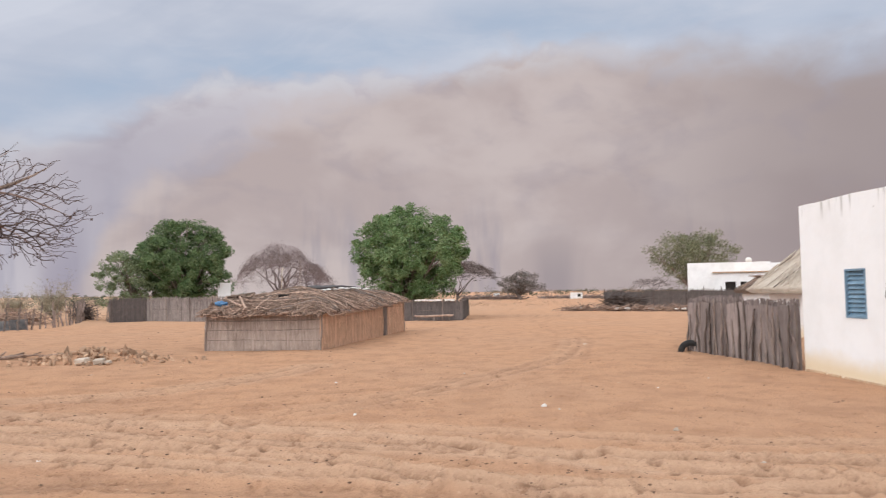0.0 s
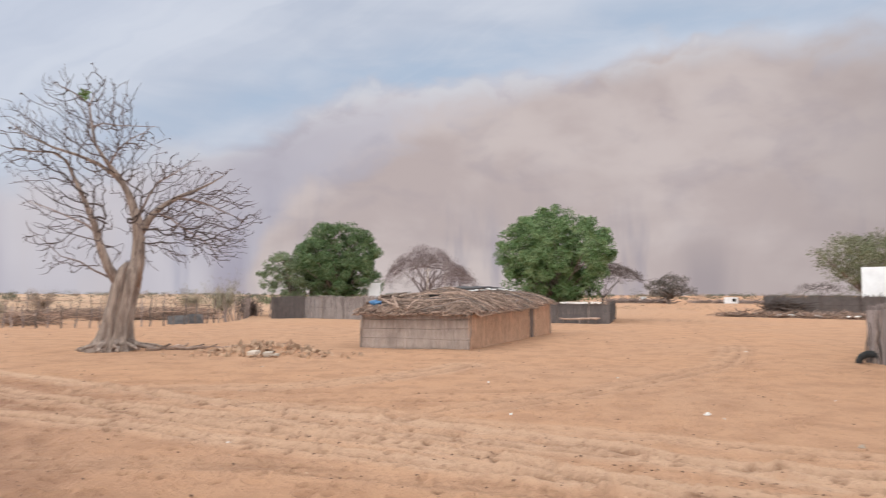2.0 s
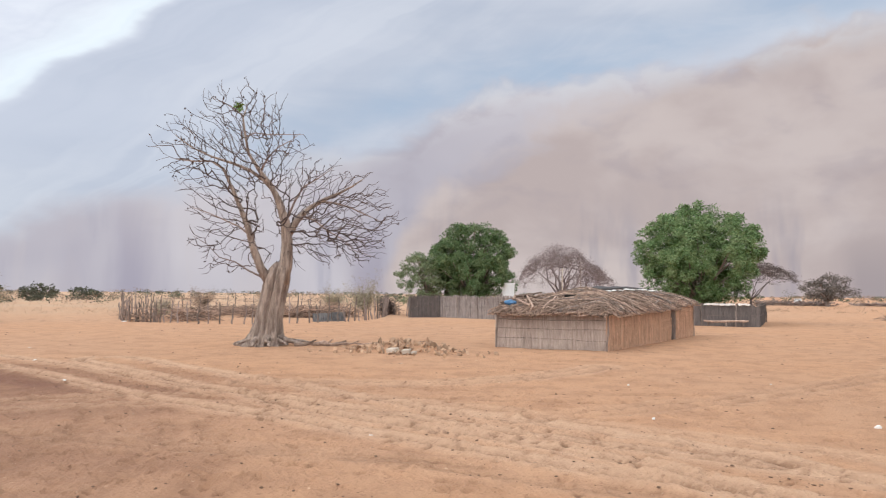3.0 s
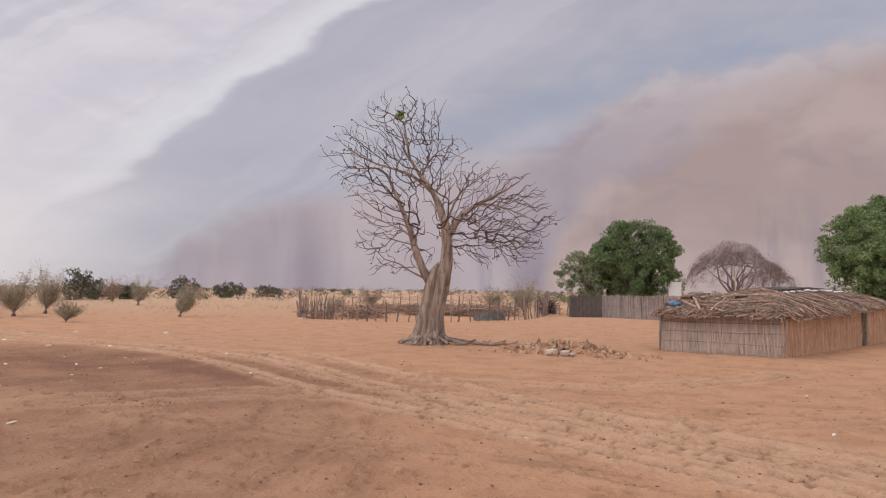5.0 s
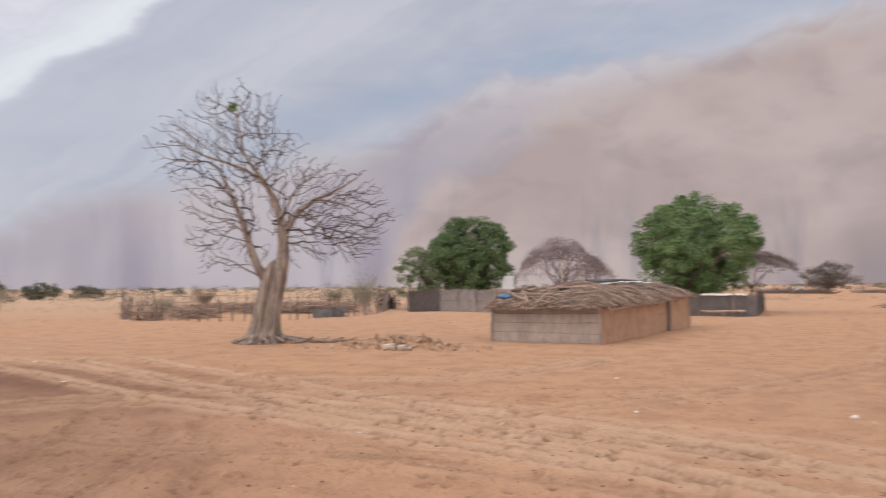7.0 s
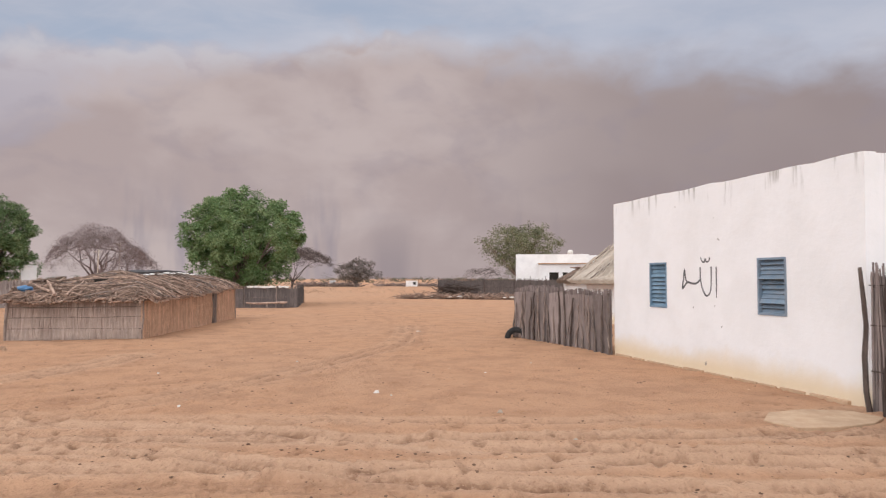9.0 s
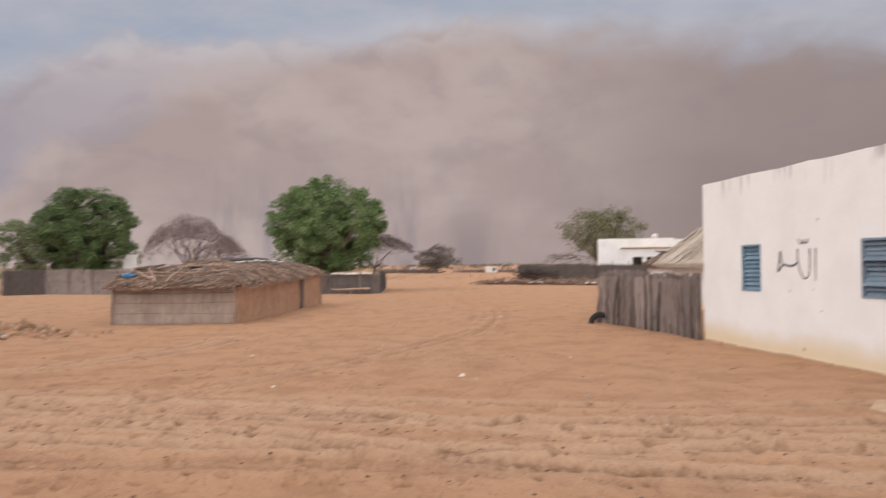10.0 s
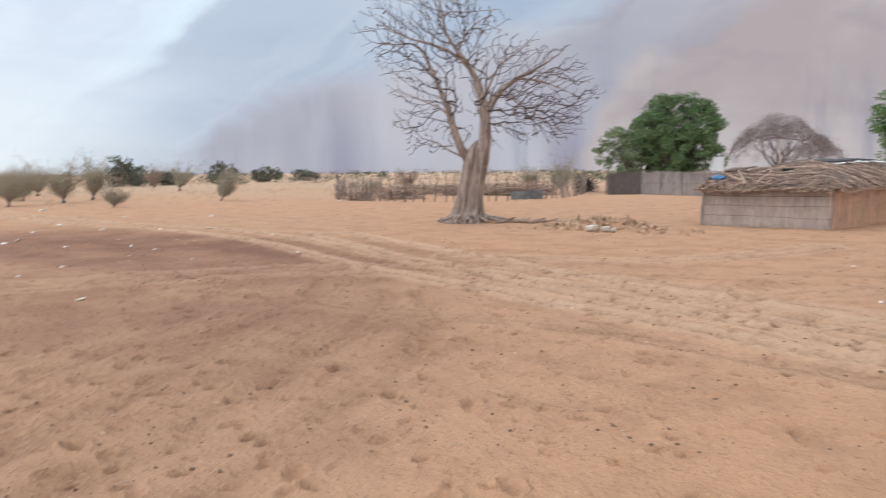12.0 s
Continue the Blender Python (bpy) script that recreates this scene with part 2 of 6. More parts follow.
PLASTIC_BLUE = material("blue_plastic", plain((0.05, 0.14, 0.30), (0.10, 0.24, 0.42), 9.0, 0.02), 0.45, 0, 0.5)
CLOTH = material("net_cloth", plain((0.44, 0.365, 0.30), (0.58, 0.50, 0.42), 6.0, 0.03))
CONCRETE = material("concrete", plain((0.47, 0.31, 0.20), (0.56, 0.40, 0.27), 5.0, 0.01))
DARK = material("dark_interior", plain((0.02, 0.018, 0.016), (0.035, 0.03, 0.028), 5.0, 0.0))
WHITE_PAINT = material("white_paint", plain((0.80, 0.80, 0.81), (0.86, 0.865, 0.875), 3.0, 0.01))
BLACK_SHEET = material("black_sheet", plain((0.045, 0.04, 0.04), (0.09, 0.08, 0.078), 6.0, 0.01), 0.6)


def leaf_material(name, dark, mid, light):
    def build(n, p):
        g = n.add("ShaderNodeNewGeometry").outputs["Random Per Island"]
        c = n.mix(n.span(g, 0.0, 1.0), (*dark, 1), (*mid, 1))
        c = n.mix(n.math("MULTIPLY", n.span(g, 0.86, 1.0), 0.7), c, (*light, 1))
        c = n.mix(n.math("MULTIPLY", n.span(n.noise(p, 1.6, 3.0, 0.5), 0.45, 0.72), 0.6), c, (*light, 1))
        return c, None, 0

    return material(name, build, 0.55, 0, 0.35)


NEEM = leaf_material("neem_leaf", (0.085, 0.150, 0.048), (0.155, 0.240, 0.090), (0.31, 0.375, 0.19))
NEEM_DARK = leaf_material("dark_neem_leaf", (0.065, 0.115, 0.040), (0.125, 0.190, 0.072), (0.26, 0.315, 0.155))
NEEM_PALE = leaf_material("pale_leaf", (0.12, 0.16, 0.075), (0.20, 0.24, 0.125), (0.31, 0.34, 0.20))
TUFT = leaf_material("fresh_leaf", (0.10, 0.17, 0.035), (0.17, 0.26, 0.06), (0.26, 0.34, 0.10))
DUSTY = leaf_material("dusty_twig", (0.10, 0.082, 0.072), (0.15, 0.125, 0.11), (0.20, 0.17, 0.15))
OLIVE = leaf_material("olive_leaf", (0.11, 0.118, 0.06), (0.18, 0.18, 0.095), (0.25, 0.24, 0.135))
SHRUB = leaf_material("shrub_leaf", (0.27, 0.23, 0.155), (0.36, 0.31, 0.215), (0.43, 0.375, 0.27))
SHRUB_BROWN = leaf_material("brown_shrub_leaf", (0.24, 0.165, 0.12), (0.33, 0.24, 0.175), (0.40, 0.30, 0.22))
FAR_LEAF = leaf_material("far_leaf", (0.055, 0.060, 0.040), (0.10, 0.105, 0.065), (0.15, 0.15, 0.09))
STRAW = leaf_material("straw", (0.38, 0.25, 0.165), (0.47, 0.33, 0.225), (0.55, 0.41, 0.29))


# ---- the storm and the distance ----
def storm_backdrop():
    """The front of a dust storm far off, a band of the horizon that thins out into the cloud above."""
    rows, cols, R0 = 40, 90, 3000.0
    V, F = [], []
    for i in range(rows + 1):
        el = radians(-1.0 + 41.0 * i / rows)
        for j in range(cols + 1):
            az = radians(-100 + 190.0 * j / cols)
            V.append((-math.sin(az) * math.cos(el) * R0, math.cos(az) * math.cos(el) * R0, math.sin(el) * R0))
    for i in range(rows):
        for j in range(cols):
            a = i * (cols + 1) + j
            F.append((a, a + 1, a + cols + 2, a + cols + 1))
    me = bpy.data.meshes.new("backdrop")
    me.from_pydata(V, [], F)
    m = bpy.data.materials.new("dust_storm")
    m.use_nodes = True
    n = Nodes(m.node_tree)
    p = n.add("ShaderNodeNewGeometry").outputs["Position"]
    az, el = n.azel(p)
    u = n.math("DIVIDE", n.math("ADD", az, 100.0), 200.0)

    def edge(pairs):
        return n.math("MULTIPLY", n.curve(u, [((a + 100) / 200, e / 40) for a, e in pairs]), 40.0)

    v = n.vec(n.math("MULTIPLY", az, 0.1), n.math("MULTIPLY", el, 0.16), 3.0)
    billow = n.noise(v, 0.9, 5.0, 0.5, 0.25)
    puff = n.noise(v, 2.2, 4.0, 0.5, 0.35)
    rag = n.math("ADD", n.math("MULTIPLY", n.math("SUBTRACT", billow, 0.5), 4.4), n.math("MULTIPLY", n.math("SUBTRACT", puff, 0.5), 4.6))
    outer = edge([(-100, 14), (-45, 16.8), (-20, 18.9), (-7, 19.3), (4, 18.0), (10, 17.0), (20, 15.6), (25, 13.8), (33, 11.4), (41, 9.8), (47, 8.4), (54, 5.8), (59, 2.0), (64, 0.6), (90, 0.2)])
    inner = edge([(-100, 16), (-45, 19.0), (-20, 21.0), (-7, 21.0), (2, 18.0), (9, 15.8), (14.5, 13.9), (20.9, 10.4), (24.9, 7.0), (26.6, 3.2), (28.5, 0.3), (90, 0.0)])
    out_gap = n.math("SUBTRACT", n.math("ADD", outer, rag), el)
    in_gap = n.math("SUBTRACT", n.math("ADD", inner, rag), el)
    streak = n.noise(n.vec(n.math("MULTIPLY", az, 0.16), n.math("MULTIPLY", el, 0.030), 7.0), 1.6, 4.0, 0.55, 0.25)
    soft = n.noise(n.vec(n.math("MULTIPLY", az, 0.05), n.math("MULTIPLY", el, 0.07), 1.0), 1.0, 3.0, 0.5, 0.4)
    lav = n.mix(n.span(soft, 0.3, 0.7), lin(178, 171, 180), lin(198, 190, 195))
    lav = n.mix(n.math("MULTIPLY", n.span(streak, 0.50, 0.72), n.span(el, 12.0, 1.0, 0.0, 0.55)), lav, lin(136, 134, 156))
    lav = n.mix(n.math("MULTIPLY", n.span(streak, 0.48, 0.30), n.span(el, 13.0, 2.0, 0.0, 0.5)), lav, lin(196, 185, 186))
    tan = n.mix(n.span(billow, 0.38, 0.62), lin(181, 165, 163), lin(196, 181, 178))
    tan = n.mix(n.math("MULTIPLY", n.span(streak, 0.52, 0.68), n.span(el, 10.0, 1.0, 0.0, 0.7)), tan, lin(148, 141, 152))
    tan = n.mix(n.span(az, -8.0, -34.0), tan, n.mix(n.span(soft, 0.3, 0.7), lin(151, 137, 137), lin(164, 150, 149)))
    c = n.mix(n.span(in_gap, -0.6, 2.6), lav, tan)
    # hanging shafts of thicker dust
    for where, wide, tall, much in ((45.8, 3.2, 11.0, 0.7), (49.5, 1.8, 7.0, 0.3), (28.0, 2.2, 8.0, 0.65), (-9.3, 3.0, 6.5, 0.55), (12.0, 3.0, 7.0, 0.2)):
        aside = n.math("ABSOLUTE", n.math("ADD", n.math("SUBTRACT", az, where), n.math("MULTIPLY", n.math("SUBTRACT", streak, 0.5), 5.0)))
        c = n.mix(n.math("MULTIPLY", n.span(aside, wide, 0.0), n.span(el, tall, 0.5, 0.0, much)), c, n.mix(n.span(az, 20.0, 30.0), lin(141, 131, 137), lin(150, 143, 160)))
    crest = n.math("MULTIPLY", n.math("MULTIPLY", n.span(out_gap, 0.1, 0.9), n.span(out_gap, 3.2, 0.9)), n.span(az, -22.0, -6.0))
    c = n.mix(n.math("MULTIPLY", n.math("MULTIPLY", crest, n.span(puff, 0.40, 0.62)), n.span(az, 50.0, 25.0, 0.0, 0.8)), c, lin(203, 200, 205))
    c = n.mix(n.math("MULTIPLY", n.span(puff, 0.52, 0.30), n.span(el, 2.0, 9.0, 0.0, 0.24)), c, lin(150, 140, 150))
    cover = n.math("MULTIPLY", n.span(out_gap, -0.5, n.math("MAXIMUM", n.span(az, 18.0, 40.0, 1.4, 3.4), n.span(az, -8.0, -24.0, 1.4, 4.5))), n.span(az, 72.0, 56.0))
    e = n.add("ShaderNodeEmission")
    n.plug(c, e.inputs[0])
    t = n.add("ShaderNodeBsdfTransparent")
    mixed = n.add("ShaderNodeMixShader")
    n.plug(cover, mixed.inputs[0])
    n.plug(t.outputs[0], mixed.inputs[1])
    n.plug(e.outputs[0], mixed.inputs[2])
    out = n.add("ShaderNodeOutputMaterial")
    n.plug(mixed.outputs[0], out.inputs[0])
    me.materials.append(m)
    ob = new("backdrop", me)
    tagged(ob, "towering pinkish-grey wall of a dust storm on the horizon", "dust storm", kind="structure")


storm_backdrop()


# ---- ground ----
def lattice(x, y, seed):
    h = np.sin(x * 127.1 + y * 311.7 + seed * 74.7) * 43758.5453
    return h - np.floor(h)


def vnoise(x, y, seed=0.0):
    xi, yi = np.floor(x), np.floor(y)
    fx, fy = x - xi, y - yi
    fx, fy = fx * fx * (3 - 2 * fx), fy * fy * (3 - 2 * fy)
    a, b = lattice(xi, yi, seed), lattice(xi + 1, yi, seed)
    c, d = lattice(xi, yi + 1, seed), lattice(xi + 1, yi + 1, seed)
    return (a * (1 - fx) + b * fx) * (1 - fy) + (c * (1 - fx) + d * fx) * fy


def off_line(x, y, pts):
    """Signed distance from a line through pts (positive to its left), and how far along it."""
    best, sign, along, run = np.full(x.shape, 1e9), np.ones(x.shape), np.zeros(x.shape), 0.0
    for (ax, ay), (bx, by) in zip(pts, pts[1:]):
        L = math.hypot(bx - ax, by - ay)
        ux, uy = (bx - ax) / L, (by - ay) / L
        s = np.clip((x - ax) * ux + (y - ay) * uy, 0, L)
        d = np.hypot(x - ax - s * ux, y - ay - s * uy)
        closer = d < best
        best = np.where(closer, d, best)
        sign = np.where(closer, np.where(ux * (y - ay) - uy * (x - ax) > 0, 1.0, -1.0), sign)
        along = np.where(closer, run + s, along)
        run += L
    return best * sign, along


def smooth_line(pts, steps=6):
    out = []
    q = [pts[0], *pts, pts[-1]]
    for k in range(1, len(q) - 2):
        for i in range(steps):
            t = i / steps
            out.append(tuple(0.5 * (2 * q[k][a] + (q[k + 1][a] - q[k - 1][a]) * t + (2 * q[k - 1][a] - 5 * q[k][a] + 4 * q[k + 1][a] - q[k + 2][a]) * t * t
                             + (3 * q[k][a] - q[k - 1][a] - 3 * q[k + 1][a] + q[k + 2][a]) * t ** 3) for a in range(2)))
    return out + [pts[-1]]


# centre lines of the vehicle tracks: (points, half gauge of the wheels, depth)
TRACKS = [
    (smooth_line([(-140, 34), (-60, 16), (-27, 11.4), (-16.8, 11.4), (-8.3, 8.9), (-5.0, 8.2), (-2.4, 7.4), (-0.4, 6.9), (3.5, 6.3), (9, 6.0), (30, 9)]), 0.55, 0.06),
    (smooth_line([(-14, 12.6), (-8.4, 10.3), (-5.2, 8.9), (-1.1, 7.7), (0.9, 6.5), (3.2, 5.6), (8, 4.6), (20, 3)]), 0.6, 0.062),
    (smooth_line([(-11.6, 3.7), (-10.4, 6.0), (-8.4, 8.4), (-5.0, 9.3), (-1.0, 8.3), (3.5, 7.2), (9, 7.0)]), 0.45, 0.035),
    (smooth_line([(-5.2, -1.5), (-5.25, 0.6), (-5.41, 1.53), (-5.73, 2.25), (-6.17, 3.23), (-6.6, 4.6), (-7.6, 6.4), (-9.5, 8.2)]), 0.085, 0.0195),
    (smooth_line([(-4.6, -1.5), (-4.6, 0.4), (-4.75, 1.29), (-5.0, 1.83), (-5.55, 2.76), (-6.25, 4.03), (-6.95, 5.4), (-8.3, 7.3)]), 0.085, 0.0195),
    (smooth_line([(-3.95, -1.2), (-3.95, 0.7), (-4.05, 1.62), (-4.19, 2.17), (-4.49, 2.82), (-4.85, 3.8), (-5.5, 5.2), (-6.8, 6.9)]), 0.08, 0.0185),
    (smooth_line([(-5.8, -0.5), (-5.9, 1.0), (-6.11, 1.78), (-6.53, 2.48), (-6.95, 3.3), (-7.6, 4.4), (-9.0, 6.0)]), 0.085, 0.0195),
    (smooth_line([(-3.3, -1.0), (-3.4, 1.6), (-3.75, 2.9), (-4.3, 4.4), (-5.2, 5.9), (-6.2, 7.0)]), 0.08, 0.018),
    (smooth_line([(-11.6, 3.5), (-10.86, 4.9), (-10.23, 6.05), (-9.65, 7.39), (-9.0, 8.6)]), 0.10, 0.030),
    (smooth_line([(-2.6, 9.15), (-0.52, 11.46), (1.3, 14.46), (3.07, 18.05), (4.4, 24)]), 0.16, 0.028),
    (smooth_line([(-9, 5.2), (-6.2, 5.9), (-3.2, 6.2), (-0.6, 5.9), (2.4, 5.0), (6, 3.6)]), 0.09, 0.026),
    (smooth_line([(-8.4, 10.6), (-7.0, 11.2), (-5.2, 12.0), (-3.6, 14.2), (-3.0, 16.2)]), 0.22, 0.035),
    (smooth_line([(-12, 10.8), (-7.0, 10.6), (-3.0, 11.0), (0.5, 12.6), (3.1, 18), (5, 30), (6, 60)]), 0.5, 0.018),
]


def ground_shape(x, y):
    """Height, and how much of each place is worn track, dark soil, dry-grass plain, and rut and print darkened in
    colour.
    """
    r = np.hypot(x, y)
    z = 0.05 * (vnoise(x * 0.16, y * 0.16, 1) - 0.5) + 0.03 * (vnoise(x * 0.7, y * 0.7, 2) - 0.5)
    near = np.clip((32 - r) / 14, 0, 1)
    z = z + near * (0.022 * (vnoise(x * 2.6, y * 2.6, 3) - 0.5) + 0.012 * (vnoise(x * 7, y * 7, 4) - 0.5))
    track, churn, damp_shade = np.zeros(x.shape), np.zeros(x.shape), np.zeros(x.shape)
    for k, (pts, half, depth) in enumerate(TRACKS):
        d, s = off_line(x, y, pts)
        d = d + 0.10 * (vnoise(s * 0.5, s * 0 + k, 8) - 0.5)
        for o in (-half, half):
            e = np.abs(d - o)
            worn = 0.5 + 1.0 * (vnoise(s * 0.9 + 40 * o, s * 0 + k, 5) - 0.25) + 0.9 * (vnoise(s * 3.3 + 40 * o, s * 0 + k, 6) - 0.4)
            z = z - depth * worn * np.exp(-(e / 0.09) ** 2) + 0.5 * depth * worn * np.exp(-((e - 0.19) / 0.07) ** 2)
            # painted groove shade: darkest along the rut's middle, where it is most worn
            damp_shade = np.maximum(damp_shade, np.exp(-(e / 0.095) ** 2) * np.clip(worn * 2.2 - 0.85, 0, 1) * min(1.0, depth * 18))
            track = np.maximum(track, np.exp(-((e - 0.12) / 0.17) ** 2) * min(1.0, max(0.0, depth - 0.02) * 40))
        churn = np.maximum(churn, np.exp(-(d / (half + 0.5)) ** 4) * min(1.0, depth * 20))
    # hoof and foot prints, their hollows darkened in colour as well as pressed in
    for cell, odds, size, deep, seed in ((0.26, 0.46, 0.040, 0.032, 11), (0.5, 0.5, 0.055, 0.040, 12)):
        for i in (-1, 0, 1):
            for j in (-1, 0, 1):
                cx, cy = np.floor(x / cell) + i, np.floor(y / cell) + j
                px, py = (cx + lattice(cx, cy, seed)) * cell, (cy + lattice(cx, cy, seed + 1)) * cell
                there = lattice(cx, cy, seed + 2) < odds * (0.35 + 0.9 * vnoise(cx * cell * 0.25, cy * cell * 0.25, seed + 3) + 1.3 * churn)
                ang = lattice(cx, cy, seed + 4) * 6.28
                dx, dy = x - px, y - py
                a, b = dx * np.cos(ang) + dy * np.sin(ang), dy * np.cos(ang) - dx * np.sin(ang)
                e = np.sqrt((a / 1.6) ** 2 + b ** 2) / size
                damp_shade = np.maximum(damp_shade, there * np.exp(-(e * 0.95) ** 4) * np.clip(lattice(cx, cy, seed + 5) * 2.0 - 0.6, 0, 1) * np.clip(0.55 + churn, 0, 1))
                z = z + near * there * deep * (0.5 * np.exp(-((e - 1.5) / 0.45) ** 2) - np.exp(-e ** 2.0))
    soil = np.exp(-(np.abs((x + 15.0) * 0.97 + (y - 8) * 0.24) / 8.0) ** 4 - (np.abs((y - 7.9) - 0.05 * (x + 15)) / 3.2) ** 4)
    soil = np.maximum(soil, 0.75 * np.exp(-((x + 9.5) / 5.5) ** 4 - ((y - 3.5) / 4.5) ** 4) * (0.35 + 0.65 * vnoise(x * 0.6, y * 0.6, 23)))
    soil = soil * (0.65 + 0.5 * vnoise(x * 0.9, y * 0.9, 21)) * (1 - 0.85 * track)
    dry = np.clip((r - 40) / 40, 0, 1) * np.clip((12 - x) / 30, 0, 1) * (0.4 + 0.8 * vnoise(x * 0.05, y * 0.12, 31))
    return z, track, np.clip(soil, 0, 1), np.clip(dry, 0, 1), np.clip(damp_shade, 0, 1)


def gz(x, y):
    return float(ground_shape(np.array([float(x)]), np.array([float(y)]))[0][0])


def make_ground():
    az = np.radians(np.concatenate([np.arange(-180, -62, 4.0), np.arange(-62, 84, 0.25), np.arange(84, 180, 4.0)]))
    r = [0.6]
    while r[-1] < 3100:
        r.append(r[-1] * (1.0058 if 3.0 < r[-1] < 42 else 1.06))
    r = np.array(r)
    A, Rr = np.meshgrid(az, r)
    x, y = (-np.sin(A) * Rr).ravel(), (np.cos(A) * Rr).ravel()
    x, y = np.append(x, 0.0), np.append(y, 0.0)
    z, track, soil, dry, damp_shade = ground_shape(x, y)
    na, nr = len(az), len(r)
    i = np.arange(nr - 1)[:, None] * na
    j = np.arange(na)[None, :]
    k = (j + 1) % na
    quads = np.stack([i + j, i + k, i + na + k, i + na + j], -1).reshape(-1, 4)
    me = bpy.data.meshes.new("ground")
    F = [tuple(q) for q in quads[:, ::-1].tolist()] + [(nr * na, (q + 1) % na, q)[::-1] for q in range(na)]
    me.from_pydata(np.stack([x, y, z], 1).tolist(), [], F)
    for name, values in (("track", track), ("soil", soil), ("dry", dry), ("damp_shade", damp_shade)):
        me.attributes.new(name, "FLOAT", "POINT").data.foreach_set("value", values.astype(np.float32))
    me.polygons.foreach_set("use_smooth", [True] * len(me.polygons))
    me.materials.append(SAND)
    tagged(new("ground", me), "orange-tan sandy ground with wheel ruts and footprints", "ground", kind="structure")


make_ground()


# ---- mesh helpers ----
class Geo:
    """Collects the vertices and faces of one mesh."""

    def __init__(self):
        self.V, self.F = [], []

    def tube(self, pts, radii, sides=5, cap=True):
        pts = [Vector(p) for p in pts]
        base = len(self.V)
        side = None
        for i, p in enumerate(pts):
            d = (pts[min(i + 1, len(pts) - 1)] - pts[max(i - 1, 0)])
            d = d.normalized() if d.length > 1e-9 else Vector((0, 0, 1))
            if side is None:
                side = d.orthogonal().normalized()
            else:
                side = side - d * side.dot(d)
                side = side.normalized() if side.length > 1e-6 else d.orthogonal().normalized()
            up = d.cross(side)
            r = radii[i] if isinstance(radii, (list, tuple)) else radii
            for k in range(sides):
                a = 2 * math.pi * k / sides
                self.V.append(tuple(p + (side * math.cos(a) + up * math.sin(a)) * r))
        for i in range(len(pts) - 1):
            for k in range(sides):
                a, b = base + i * sides + k, base + i * sides + (k + 1) % sides
                self.F.append((a, b, b + sides, a + sides))
        if cap:
            self.F.append(tuple(base + k for k in range(sides))[::-1])
            top = base + (len(pts) - 1) * sides
            self.F.append(tuple(top + k for k in range(sides)))
        return self

    def box(self, lo, hi, m=None):
        base = len(self.V)
        for x in (lo[0], hi[0]):
            for y in (lo[1], hi[1]):
                for z in (lo[2], hi[2]):
                    v = Vector((x, y, z))
                    self.V.append(tuple(m @ v if m else v))
        for f in ((0, 1, 3, 2), (4, 6, 7, 5), (0, 4, 5, 1), (2, 3, 7, 6), (0, 2, 6, 4), (1, 5, 7, 3)):
            self.F.append(tuple(base + i for i in f))
        return self

    def poly(self, pts):
        base = len(self.V)
        self.V.extend(tuple(p) for p in pts)
        self.F.append(tuple(range(base, base + len(pts))))
        return self

    def mesh(self, name, mat, smooth=False):
        me = bpy.data.meshes.new(name)
        me.from_pydata(self.V, [], self.F)
        if smooth:
            me.polygons.foreach_set("use_smooth", [True] * len(me.polygons))
        me.materials.append(mat)
        return me


def bevelled(geo, width=0.01, segments=2):
    """The same mesh with rounded edges."""
    bm = bmesh.new()
    vs = [bm.verts.new(v) for v in geo.V]
    for f in geo.F:
        bm.faces.new([vs[i] for i in f])
    bmesh.ops.recalc_face_normals(bm, faces=bm.faces[:])
    bmesh.ops.bevel(bm, geom=bm.edges[:], offset=width, segments=segments, affect="EDGES", profile=0.5)
    bm.verts.index_update()
    g = Geo()
    g.V = [tuple(v.co) for v in bm.verts]
    g.F = [tuple(v.index for v in f.verts) for f in bm.faces]
    bm.free()
    return g


def part(name, geo, mat, parent=None, label="", smooth=False, kind=""):
    ob = new(name, geo.mesh(name, mat, smooth))
    ob.parent = parent
    if label:
        ob["label"] = label
    if kind:
        ob["kind"] = kind
    return ob


def thing(name, label, category, group="", at=(0, 0, 0), turn=0.0):
    ob = new(name)
    ob.matrix_basis = pose(*at, 0, 0, turn)
    return tagged(ob, label, category, group)


def rnd(a, b):
    return random.uniform(a, b)


def wander(a, b, steps, sway):
    """Points from a to b with a slight random sway."""
    a, b = Vector(a), Vector(b)
    out = []
    for i in range(steps + 1):
        t = i / steps
        w = 0 if i in (0, steps) else sway
        out.append(a.lerp(b, t) + Vector((rnd(-w, w), rnd(-w, w), rnd(-w, w))))
    return out


